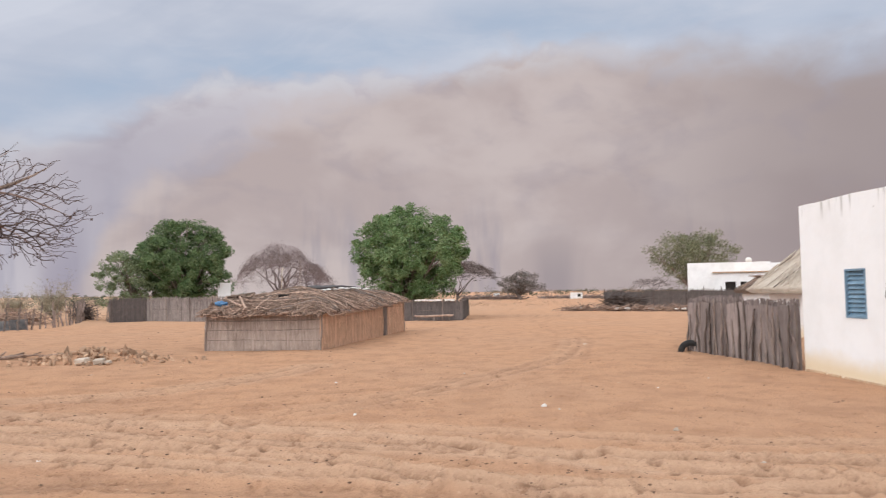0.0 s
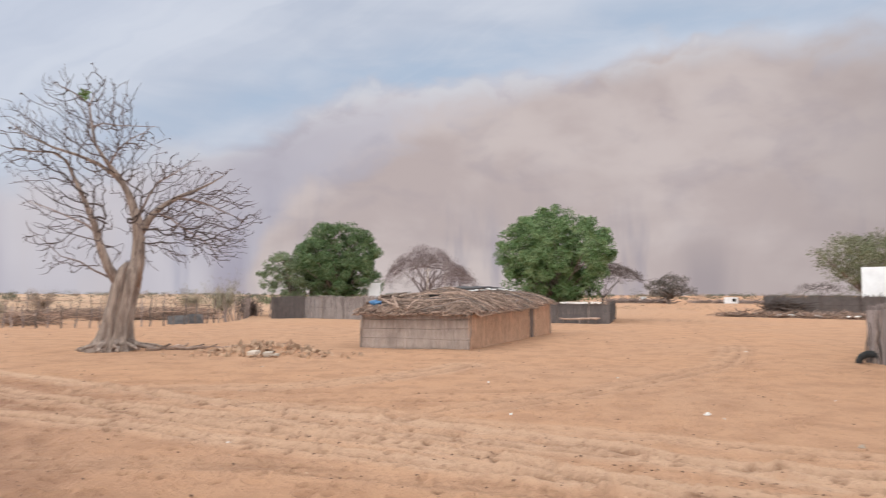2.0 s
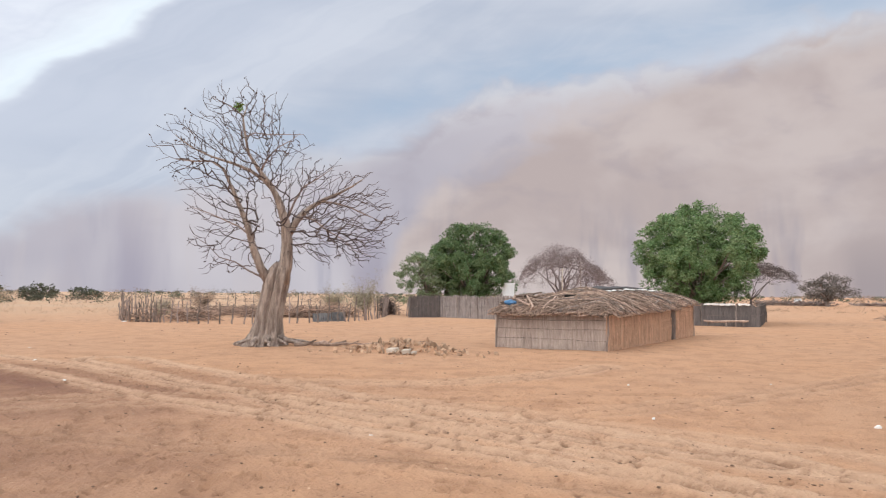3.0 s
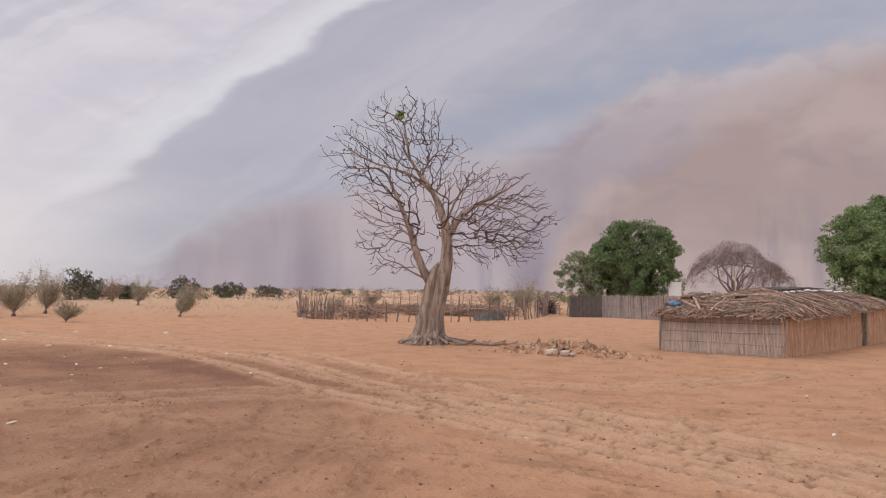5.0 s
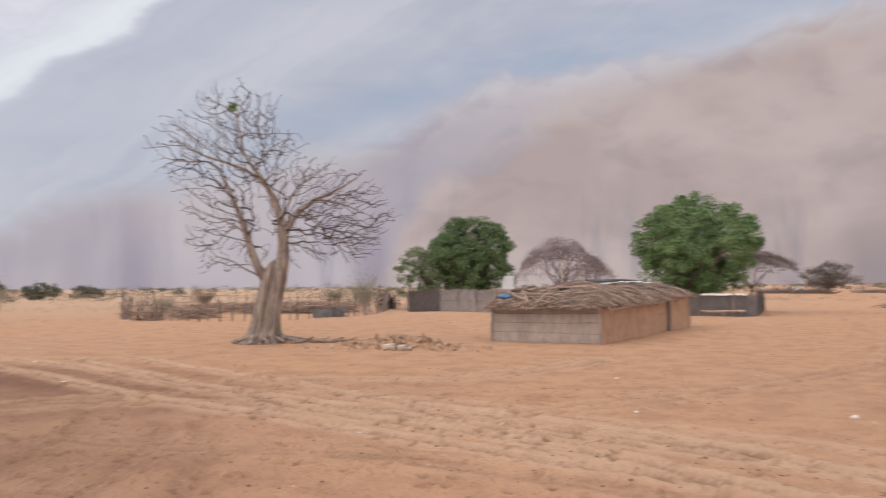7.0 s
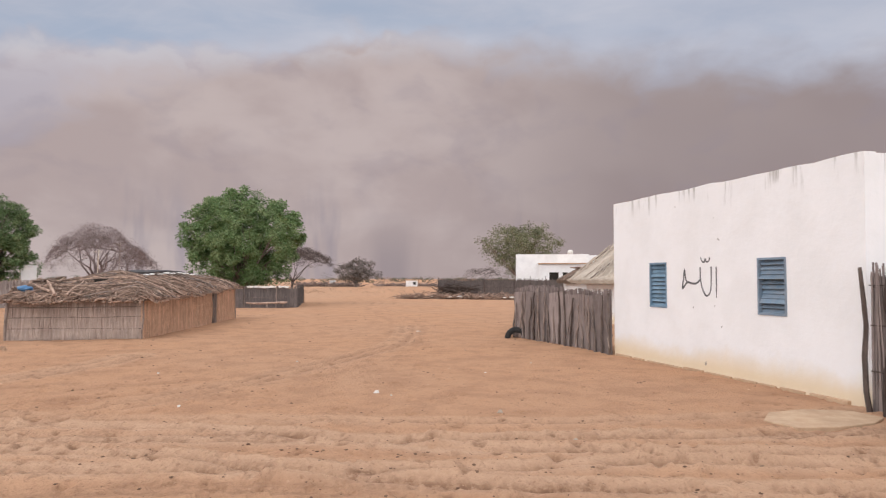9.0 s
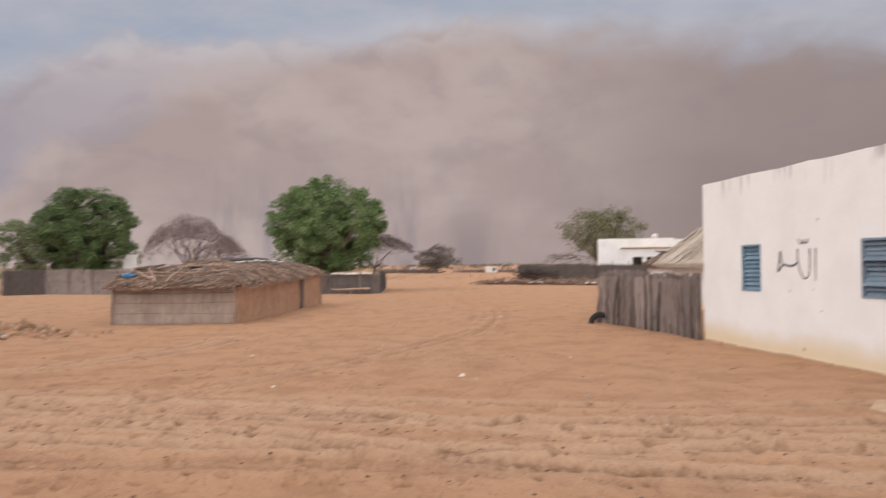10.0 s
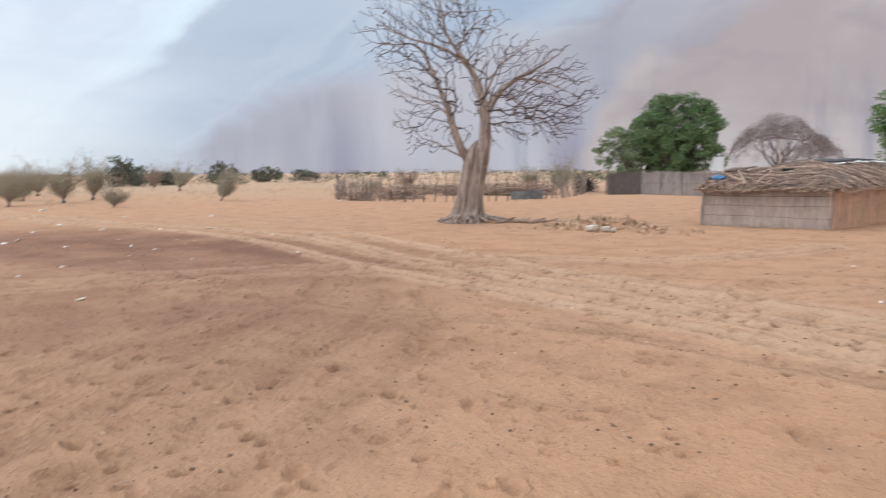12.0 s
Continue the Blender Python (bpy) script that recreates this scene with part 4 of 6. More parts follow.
def compound_fences():
    reed_fence("weathered grey reed fence round a compound with a leafy tree", [(-19.3, 46.0), (-14.6, 44.3), (-9.0, 42.9)], 1.5, REED_PALE, STICK, 1.7, 1.7, 0.03, (0.5, 0.9), spacing=0.06, radius=0.038)
    reed_fence("short dark reed fence panel at a compound corner", [(-20.95, 44.35), (-19.3, 46.0)], 1.5, REED_DARK, STICK, 1.2, 1.1, 0.03, (0.5, 0.9), spacing=0.06, radius=0.038)
    reed_fence("dark reed fence behind the hut under a leafy tree", [(-9.0, 42.9), (-2.4, 41.8), (1.08, 41.55), (1.7, 50.0)], 1.2, REED_DARK, STICK, 1.7, 1.8, 0.03, (0.5, 0.95), spacing=0.06, radius=0.038)
    reed_fence("dark reed fence in front of a distant white house", [(15.2, 66.6), (18.6, 66.0), (22.2, 63.8), (26.5, 60.5), (34, 60)], 1.62, REED_DARK, STICK_DARK, 2.2, 1.5, 0.04, (0.5, 0.95), spacing=0.09, radius=0.04, top=0.12, post_over=0.35)
    # pale cloth hung over the dark fence
    for i, (x, w) in enumerate(((-1.35, 0.7), (-0.55, 0.9), (0.35, 0.6))):
        g = Geo()
        for a in range(9):
            for z in (0.0, -0.05, -0.10):
                g.V.append((x + w * (a / 8 - 0.5), 41.49 + 0.02 * math.sin(a * 2.1) - 0.04, 1.24 + z + rnd(-0.02, 0.03)))
        for a in range(8):
            for k in range(2):
                g.F.append((a * 3 + k, a * 3 + 3 + k, a * 3 + 4 + k, a * 3 + 1 + k))
        k = len(g.V)
        g.V += [(x0, y0 + 0.015, z0) for x0, y0, z0 in g.V]
        g.F += [tuple(k + q for q in f[::-1]) for f in g.F[:16]]
        tagged(part("cloth", g, SCRAP), "pale rag draped over the dark reed fence", "cloth", "rags")


def log_bench():
    b = thing("log_bench", "low bench of crooked grey logs before a fence", "bench", "", (-0.55, 40.95, 0))
    part("beam", Geo().tube(wander((-1.15, 0, 0.30), (1.0, 0.05, 0.27), 6, 0.035), [0.05, 0.055, 0.06, 0.05, 0.055, 0.05, 0.04], 6), THATCH, b)
    part("beam", Geo().tube(wander((-1.0, 0.25, 0.27), (1.1, 0.22, 0.31), 6, 0.03), 0.045, 6), THATCH, b)
    for x in (-0.95, 0.0, 0.85):
        part("leg", Geo().tube(wander((x, 0.1, -0.1), (x + rnd(-0.04, 0.04), 0.12, 0.27), 2, 0.01), 0.045, 6), STICK, b)


yard_fence()
half_tyre()
reed_hut()
blue_bag()
compound_fences()
log_bench()


# ---- trees ----
def leaves(centres, length, width, droop=0.3, ways=None):
    """Arrays of one small folded leaf at each centre; ways: the directions in which they point, if any."""
    n = len(centres)
    d = np.random.normal(size=(n, 3)) if ways is None else ways + 0.35 * np.random.normal(size=(n, 3))
    d[:, 2] -= droop
    d /= np.linalg.norm(d, axis=1)[:, None]
    u = np.cross(d, np.random.normal(size=(n, 3)))
    u /= np.linalg.norm(u, axis=1)[:, None]
    L = (length * np.random.uniform(0.6, 1.3, n))[:, None]
    W = (width * np.random.uniform(0.6, 1.3, n))[:, None]
    up = np.cross(u, d)
    c = np.asarray(centres)
    V = np.stack([c - d * L / 2, c + u * W / 2 + up * W * 0.15, c + d * L / 2, c - u * W / 2 + up * W * 0.15], 1).reshape(-1, 3)
    F = np.arange(4 * n).reshape(n, 4)
    return V, F


def leaf_geo(centres, length, width, droop=0.3, ways=None):
    V, F = leaves(centres, length, width, droop, ways)
    g = Geo()
    g.V, g.F = V.tolist(), F.tolist()
    return g


def branch_out(g, start, way, length, r, level, opts, tips):
    """A branch with its side branches; the tips are collected."""
    steps = opts["steps"][level]
    p, d = Vector(start), Vector(way).normalized()
    pts, rad = [p.copy()], [r]
    for i in range(steps):
        d = (d + Vector((rnd(-1, 1), rnd(-1, 1), rnd(-1, 1))) * opts["crook"] + Vector((0, 0, opts["rise"][level]))).normalized()
        p = p + d * (length / steps)
        pts.append(p.copy())
        rad.append(r * (1 - 0.75 * (i + 1) / steps))
    g.tube(pts, rad, opts["sides"][level], False)
    tips.append(p.copy())
    if level + 1 < len(opts["steps"]):
        for k in range(opts["kids"][level]):
            t = rnd(0.2, 1.0)
            i = min(int(t * steps), steps - 1)
            q = pts[i].lerp(pts[i + 1], t * steps - i)
            axis = Vector((rnd(-1, 1), rnd(-1, 1), rnd(-0.5, 0.5))).normalized()
            ahead = (pts[i + 1] - pts[i]).normalized()
            w = (ahead + axis * opts["spread"]).normalized()
            w.z *= opts["flat"]
            branch_out(g, q, w, length * opts["shrink"] * rnd(0.6, 1.25), max(rad[i] * 0.5, opts["least"]), level + 1, opts, tips)


def grow(guides, targets, heart, step=0.22, bias=0.9, sway=0.04, sag=0.10, least=0.009, power=0.42):
    """Branches that reach from the points of the guides to every target, forking on the way and heading outwards from the heart; gives their mesh and tips."""
    start = np.array([tuple(q) for line in guides for q in along3(line, 0.15)])
    targets = np.array([tuple(q) for q in targets])
    gap = np.array([np.min(np.linalg.norm(start - q, axis=1)) for q in targets])
    pos = np.zeros((len(start) + int(np.sum(gap / step + 12)), 3))
    pos[:len(start)] = start
    n, first = len(start), len(start)
    parent, run = [-1] * n, [Vector((0, 0, 0))] * n
    heart = np.array(tuple(heart))
    for k in np.argsort(gap):
        d = targets[k] - pos[:n]
        L = np.linalg.norm(d, axis=1) + 1e-6
        o = pos[:n] - heart
        turn = np.sum(d * o, axis=1) / (L * (np.linalg.norm(o, axis=1) + 1e-6))
        i = int(np.argmin(L * (1 + bias * (1 - turn))))
        if L[i] < 0.1:
            continue
        a, b = Vector(pos[i]), Vector(targets[k])
        lead = run[i] if run[i].length > 0.1 else ((b - a).normalized() + Vector(o[i]).normalized() * 0.7).normalized()
        mid = a + (b - a) * 0.28 + lead * L[i] * 0.2 + Vector((rnd(-sway, sway), rnd(-sway, sway), rnd(-sway, sway) - sag * rnd(0.2, 1))) * L[i]
        steps = max(2, int(L[i] / step + 0.5))
        last, before = i, a
        for j in range(1, steps + 1):
            if n >= len(pos):
                break
            t = j / steps
            q = a * (1 - t) ** 2 + mid * 2 * t * (1 - t) + b * t * t
            if j < steps:
                q += Vector((rnd(-sway, sway), rnd(-sway, sway), rnd(-sway, sway))) * step
            pos[n] = q
            parent.append(last)
            run.append((q - before).normalized())
            last, before, n = n, q, n + 1
    weight, main = [0.0] * n, {}
    for i in range(n - 1, first - 1, -1):
        weight[i] = max(weight[i], 1.0)
        p = parent[i]
        if p >= first:
            if p not in main or weight[i] > weight[main[p]]:
                main[p] = i
            weight[p] += weight[i]
    g, tips = Geo(), []
    for i in range(first, n):
        if main.get(parent[i]) == i:
            continue
        chain = [i]
        while chain[-1] in main:
            chain.append(main[chain[-1]])
        radii = [least * weight[c] ** power for c in chain]
        radii[-1] = least * 0.6
        g.tube([pos[parent[i]]] + [pos[c] for c in chain], [min(radii[0] * 1.15, 0.09)] + radii, 5 if weight[i] > 12 else 4 if weight[i] > 3 else 3, False)
        tips.append(Vector(pos[chain[-1]]))
    return g, tips


def along3(line, step):
    """Points at close steps along a line in space."""
    out = []
    for p, q in zip(line, line[1:]):
        k = max(1, round((q - p).length / step))
        out += [p.lerp(q, i / k) for i in range(k)]
    return out + [line[-1]]


def in_ball(shell=0.4):
    """A random point of the unit ball, crowded towards its surface."""
    d = Vector((random.gauss(0, 1), random.gauss(0, 1), random.gauss(0, 1))).normalized()
    return d * random.random() ** shell


def baobab():
    """A bare thick-trunked tree leaning a little, with two boughs; local x to the right, seen from the yard."""
    t = thing("bare_tree", "thick pale-barked bare tree with small seed pods on its twigs", "tree", "", (-13.62, 18.05, 0), 37.0)
    S = 0.0181

    def P(px, py, depth=0.0):
        return Vector(((px - 752) * S * 0.96, depth, (612 - py) * S))

    # trunk with buttress folds
    g = Geo()
    ring = [(748, 622, 0.76), (750, 612, 0.63), (752, 604, 0.55), (755, 590, 0.485), (759, 570, 0.445), (762, 550, 0.42), (766, 530, 0.405), (770, 510, 0.415), (773, 495, 0.41), (776, 480, 0.33), (778, 470, 0.18)]
    K = 96
    for k, (px, py, r) in enumerate(ring):
        c = P(px, py)
        h = c.z
        for i in range(K):
            a = 2 * math.pi * i / K
            flute = 0.05 * math.sin(5 * a + 0.6) + 0.085 * abs(math.sin(6.5 * a + 1.7 + h * 0.25)) + 0.035 * math.sin(19 * a + h * 0.9) + 0.03 * noise.noise((math.cos(a) * 2, math.sin(a) * 2, h * 1.5))
            flare = max(0.0, 0.55 - h) * (0.5 * math.sin(7 * a + 0.9) + 0.25)
            rr = 0.74 * r * (1 + flute * 2.8 + flare * 0.9)
            g.V.append((c.x + rr * math.cos(a), c.y + 0.85 * rr * math.sin(a), max(h, -0.15) + 0.0))
    for k in range(len(ring) - 1):
        for i in range(K):
            a, b = k * K + i, k * K + (i + 1) % K
            g.F.append((a, b, b + K, a + K))
    g.F.append(tuple((len(ring) - 1) * K + i for i in range(K)))
    part("trunk", g, BARK, t, smooth=True)
    boughs = [
        [(777, 505, 0.36), (788, 472, 0.26), (789, 435, 0.22), (785, 400, 0.19), (772, 362, 0.15), (757, 335, 0.115), (736, 310, 0.085), (718, 283, 0.065), (711, 250, 0.05), (707, 222, 0.035), (714, 200, 0.02)],
        [(762, 508, 0.22), (744, 480, 0.165), (731, 448, 0.14), (720, 410, 0.12), (704, 372, 0.095), (688, 338, 0.07), (676, 312, 0.055), (655, 300, 0.04), (625, 302, 0.03), (595, 300, 0.015)],
        [(790, 425, 0.15), (806, 396, 0.14), (826, 375, 0.115), (850, 360, 0.09), (878, 347, 0.065), (905, 332, 0.04), (925, 318, 0.02)],
        [(762, 345, 0.10), (748, 330, 0.085), (722, 312, 0.075), (690, 300, 0.06), (655, 290, 0.045), (620, 275, 0.03), (592, 255, 0.015)],
        [(712, 255, 0.05), (728, 246, 0.04), (752, 246, 0.032), (780, 243, 0.024), (815, 240, 0.012)],
        [(707, 218, 0.045), (692, 208, 0.035), (678, 200, 0.026), (664, 194, 0.018), (652, 190, 0.01)],
        [(740, 312, 0.06), (752, 290, 0.05), (770, 272, 0.035), (790, 262, 0.02), (806, 250, 0.01)],
        [(845, 362, 0.075), (875, 362, 0.06), (905, 368, 0.045), (935, 378, 0.03), (960, 386, 0.02), (975, 392, 0.01)],
        [(815, 388, 0.07), (838, 395, 0.055), (862, 412, 0.045), (890, 425, 0.03), (915, 445, 0.02), (950, 455, 0.01)],
        [(725, 425, 0.07), (706, 410, 0.055), (680, 398, 0.045), (650, 385, 0.03), (620, 375, 0.015)],
        [(745, 495, 0.06), (722, 484, 0.05), (700, 470, 0.04), (672, 462, 0.03), (650, 440, 0.02), (625, 425, 0.01)],
        [(786, 400, 0.08), (800, 365, 0.06), (815, 340, 0.045), (845, 322, 0.03), (868, 305, 0.015)],
    ]
    guides = []
    for n, guide in enumerate(boughs):
        drift = 0.0 if n < 3 else rnd(-0.45, 0.45)
        pts = [P(px, py, drift * i / 2 + (rnd(-0.03, 0.03) if i else 0)) for i, (px, py, r) in enumerate(guide)]
        thin = 1.0 if n < 2 else 0.72 if n < 4 else 0.55
        part("bough", Geo().tube(pts, [q[2] * (0.8 if i < 4 and n < 2 else 0.72 * thin if n < 2 else thin) for i, q in enumerate(guide)], 10 if n < 3 else 7), BARK if n < 4 else TWIG_PALE, t, smooth=True)
        guides.append(pts[2:] if n < 2 else pts[1:])
    # the crown's lobes: centre, half width and half height in the plane seen from the yard, and how many branches end there
    targets = []
    for cx, cy, wide, high, count in ((686, 288, 132, 100, 430), (876, 382, 118, 88, 480), (712, 214, 68, 52, 120), (680, 415, 76, 80, 150), (775, 305, 74, 52, 90), (892, 436, 74, 46, 110), (770, 430, 70, 60, 70)):
        for k in range(count):
            b = in_ball(0.36)
            q = P(cx + b.x * wide, cy - b.z * high, b.y * wide * S * 0.85)
            targets.append(q)
            for _ in range(random.choice((0, 0, 1, 1))):
                targets.append(q + (q - P(755, 400)).normalized() * rnd(0.05, 0.3) + Vector((rnd(-0.2, 0.2), rnd(-0.2, 0.2), rnd(-0.14, 0.18))))
    twigs, tips = grow(guides, targets, P(772, 425), 0.2, 1.2, 0.045, 0.10, 0.0088, 0.39)
    part("twig_mass", twigs, TWIG, t, kind="stuff")
    pods = [p + Vector((rnd(-0.04, 0.04), rnd(-0.04, 0.04), rnd(-0.05, 0.02))) for p in tips if random.random() < 0.22 for _ in range(2)]
    part("pod_mass", leaf_geo(pods, 0.08, 0.045, 0.6), TWIG, t, kind="stuff")
    tuft = [P(700, 207, -0.3) + Vector((rnd(-1, 1), rnd(-1, 1), rnd(-1, 1))).normalized() * rnd(0.02, 0.16) for _ in range(110)]
    part("green_tuft", leaf_geo(tuft, 0.11, 0.05), TUFT, t, "small tuft of green leaves near the top")
    # surface roots
    for a, L, r in ((2.9, 0.6, 0.11), (3.6, 0.55, 0.09), (4.3, 0.6, 0.11), (4.9, 0.5, 0.09), (5.5, 0.6, 0.10), (6.05, 1.0, 0.11), (0.1, 1.2, 0.08), (0.5, 0.8, 0.08), (1.6, 0.6, 0.10)):
        p, d = Vector((math.cos(a) * 0.36, math.sin(a) * 0.32, 0.16)), Vector((math.cos(a), math.sin(a), 0))
        pts = [p + d * (L * i / 5) + Vector((rnd(-0.07, 0.07), rnd(-0.07, 0.07), 0.09 - 0.045 * i + rnd(-0.01, 0.03))) for i in range(6)]
        part("root", Geo().tube(pts, [r, r * 0.85, r * 0.7, r * 0.55, r * 0.45, r * 0.25], 7), BARK, t, smooth=True)


def dead_wood():
    """Grey branches lying between the bare tree and the rubble."""
    for x, y, a, L, r in ((-12.3, 18.7, 0.2, 1.3, 0.06), (-11.9, 19.3, -0.1, 1.1, 0.035), (-11.2, 19.6, 0.35, 1.4, 0.025), (-12.6, 18.2, 0.9, 0.7, 0.07), (-10.8, 20.2, 0.1, 2.0, 0.03), (-12.2, 18.9, 1.4, 0.6, 0.05)):
        d = Vector((math.cos(a), math.sin(a), 0)) * L
        z = gz(x, y) + r * 0.6
        g = Geo().tube(wander((x, y, z), Vector((x, y, z + 0.05)) + d, 5, 0.05), [r, r, r * 0.9, r * 0.75, r * 0.6, r * 0.3], 6)
        g.tube(wander(Vector((x, y, z)) + d * 0.5, Vector((x, y, z + 0.12)) + d * 0.75 + Vector((0.05, 0.2, 0)), 2, 0.02), r * 0.4, 5)
        tagged(part("dead_branch", g, THATCH), "dead grey branch lying on the sand", "branch", "dead branches")


def leafy_tree(name, label, at, height, half, low, clumps, leaf_mat, bark, per=42, leaf=(0.24, 0.10), seed=1, puff=0.42, trunk_r=0.16, lump=0.28, sparse=0.0):
    """A tree of a trunk, limbs and a crown of leaf clumps: half = the crown's half width, depth and height."""
    t = thing(name, label, "tree", "leafy trees", at)
    random.seed(seed), np.random.seed(seed)
    cz = height - half[2]
    spots = []
    for k in range(clumps):
        while True:
            d = Vector((rnd(-1, 1), rnd(-1, 1), rnd(-1, 1)))
            if 0.1 < d.length < 1:
                break
        d.normalize()
        r = (rnd(0.78, 1.05) if random.random() < 0.72 else rnd(0.25, 0.75)) * (1 + lump * noise.noise(d * 1.9 + Vector((seed * 5.3, 0, 0))) + 0.12 * noise.noise(d * 5 + Vector((0, seed, 0))))
        p = Vector((d.x * half[0], d.y * half[1], cz + d.z * half[2])) - Vector((0, 0, 0))
        p = Vector((d.x * half[0] * r, d.y * half[1] * r, cz + d.z * half[2] * r))
        if p.z > low and random.random() > sparse:
            spots.append(p)
    g = Geo()
    top = Vector((rnd(-0.1, 0.1), rnd(-0.1, 0.1), low * 0.9))
    g.tube(wander((0, 0, -0.2), top, 4, 0.05), [trunk_r * 1.3, trunk_r * 1.05, trunk_r, trunk_r * 0.9, trunk_r * 0.85], 9)
    part("trunk", g, bark, t, smooth=True)
    for k in range(0, len(spots), max(1, len(spots) // 34)):
        q = spots[k]
        mid = top.lerp(q, 0.5) + Vector((rnd(-0.2, 0.2), rnd(-0.2, 0.2), 0.25))
        limb = Geo().tube([top, top.lerp(mid, 0.5) + Vector((0, 0, 0.1)), mid, q], [trunk_r * 0.5, trunk_r * 0.38, trunk_r * 0.25, 0.02], 5)
        part("limb", limb, bark, t)
    c = np.array([tuple(p) for p in spots])
    c = np.repeat(c, per, axis=0)
    off = np.random.normal(size=c.shape)
    off /= np.linalg.norm(off, axis=1)[:, None]
    way = off.copy()
    size = np.repeat(np.random.uniform(0.65, 1.25, len(spots)), per)
    off *= (np.random.uniform(0.15, 1.0, len(c)) ** 0.6 * size)[:, None] * puff * np.array([1, 1, 0.8])
    part("crown", leaf_geo(c + off, *leaf, 0.35, way), leaf_mat, t, kind="stuff")
    return t


def flat_acacia(label, at, height, half, seed, mat, limbs=9, haze=2600, flat=0.35, trunk_r=0.22, turn=0.0, skirt=0.42):
    """A bare umbrella thorn tree: forked trunk, spreading limbs, a flat haze of fine twigs."""
    t = thing("bare_acacia", label, "tree", "bare acacias", at, turn)
    random.seed(seed), np.random.seed(seed)
    fork = Vector((0.1, 0, height * 0.2))
    part("trunk", Geo().tube(wander((0, 0, -0.2), fork, 3, 0.05), [trunk_r * 1.2, trunk_r, trunk_r * 0.95, trunk_r * 0.9], 8), mat, t, smooth=True)
    guides = []
    for k in range(limbs // 2):
        a = 2 * math.pi * (k + rnd(-0.3, 0.3)) / (limbs // 2)
        reach = rnd(0.25, 0.6)
        q = Vector((math.cos(a) * half * reach, math.sin(a) * half * reach, height * (skirt + (0.88 - skirt) * math.sqrt(1 - reach ** 2)) * rnd(0.72, 0.86)))
        mid = fork.lerp(q, 0.5) + Vector((rnd(-0.15, 0.15) * half, rnd(-0.15, 0.15) * half, -height * rnd(-0.04, 0.08)))
        pts = [fork, fork.lerp(mid, 0.5) + Vector((rnd(-0.2, 0.2), rnd(-0.2, 0.2), rnd(-0.1, 0.1))), mid, mid.lerp(q, 0.5) + Vector((rnd(-0.2, 0.2), rnd(-0.2, 0.2), 0)), q]
        part("bough", Geo().tube(pts, [trunk_r * w for w in (0.55, 0.42, 0.34, 0.26, 0.16)], 6), mat, t, smooth=True)
        guides.append(pts[1:])
    targets = []
    while len(targets) < 30 * limbs:
        ang, rr = rnd(0, 6.28), math.sqrt(random.random())
        x, y = half * rr * math.cos(ang), half * rr * math.sin(ang)
        if noise.noise((x * 0.7 + seed, y * 0.7, 3.0)) > -0.2:
            targets.append(Vector((x, y, height * (skirt + (0.97 - skirt) * math.sqrt(1 - rr * rr)) * rnd(0.78, 1.0) * (1 + 0.16 * noise.noise((x * 0.5 + seed, y * 0.5, 8.0))))))
    g, tips = grow(guides, targets, fork, 0.3, 0.8, 0.12, 0.05, 0.013, 0.40)
    part("twig_mass", g, mat, t, kind="stuff")
    c = np.array([tuple(p) for p in tips])
    few = haze // 2
    c = c[np.random.randint(0, len(c), few)] + np.random.normal(size=(few, 3)) * np.array([0.28, 0.28, 0.28 * flat])
    # the umbrella itself, broken into pads of twigs
    pads = []
    while len(pads) < few:
        ang, rr = rnd(0, 6.28), math.sqrt(random.random())
        x, y = half * rr * math.cos(ang), half * rr * math.sin(ang)
        if noise.noise((x * 0.9 + seed, y * 0.9, 0)) > -0.12:
            pads.append((x, y, height * (skirt + (0.97 - skirt) * math.sqrt(1 - rr * rr)) * rnd(0.9, 1.0) * (1 + 0.16 * noise.noise((x * 0.5 + seed, y * 0.5, 8.0))) + 0.2 * noise.noise((x * 0.8, y * 0.8, seed))))
    c = np.concatenate([c, np.array(pads)])
    part("twig_haze", leaf_geo(c, 0.32, 0.020, 0.0), mat, t, kind="stuff")


def wispy_shrub(label, at, height, width, lean, seed, leaf_mat, stems=16, fuzz=1100, turn=0.0, sliver=(0.19, 0.022)):
    """A desert shrub: stems that fan out from a short trunk, with thin drooping sprays."""
    t = thing("shrub", label, "shrub", "desert shrubs", (at[0], at[1], gz(*at)), turn)
    random.seed(seed), np.random.seed(seed)
    g, tips = Geo(), []
    fork = Vector((lean * 0.1, 0, height * 0.06))
    part("trunk", Geo().tube(wander((0, 0, -0.15), fork, 3, 0.03), [0.11 * height / 2, 0.09 * height / 2, 0.075 * height / 2, 0.06 * height / 2], 7), STICK, t, smooth=True)
    opts = {"steps": (5, 3), "sides": (4, 3), "kids": (5,), "rise": (0.03, -0.08), "crook": 0.16, "spread": 0.6, "flat": 1.0, "shrink": 0.45, "least": 0.008}
    for k in range(stems):
        a = rnd(0, 6.28)
        w = Vector((math.cos(a) * width * rnd(0.1, 0.6) + lean * 0.8, math.sin(a) * width * rnd(0.1, 0.6), height * rnd(0.5, 0.82)))
        branch_out(g, fork, w, w.length * rnd(0.6, 1.05), 0.024, 0, opts, tips)
    part("stem_mass", g, TWIG_PALE, t, kind="stuff")
    c = np.array([tuple(p) for p in tips])
    c = c[np.random.randint(0, len(c), fuzz)]
    root = np.array(tuple(fork))
    c = root + (c - root) * np.random.uniform(0.35, 1.0, fuzz)[:, None] + np.random.normal(size=(fuzz, 3)) * np.array([0.08, 0.08, 0.06]) * height / 2
    part("spray_mass", leaf_geo(c, *sliver, -0.5), leaf_mat, t, kind="stuff")


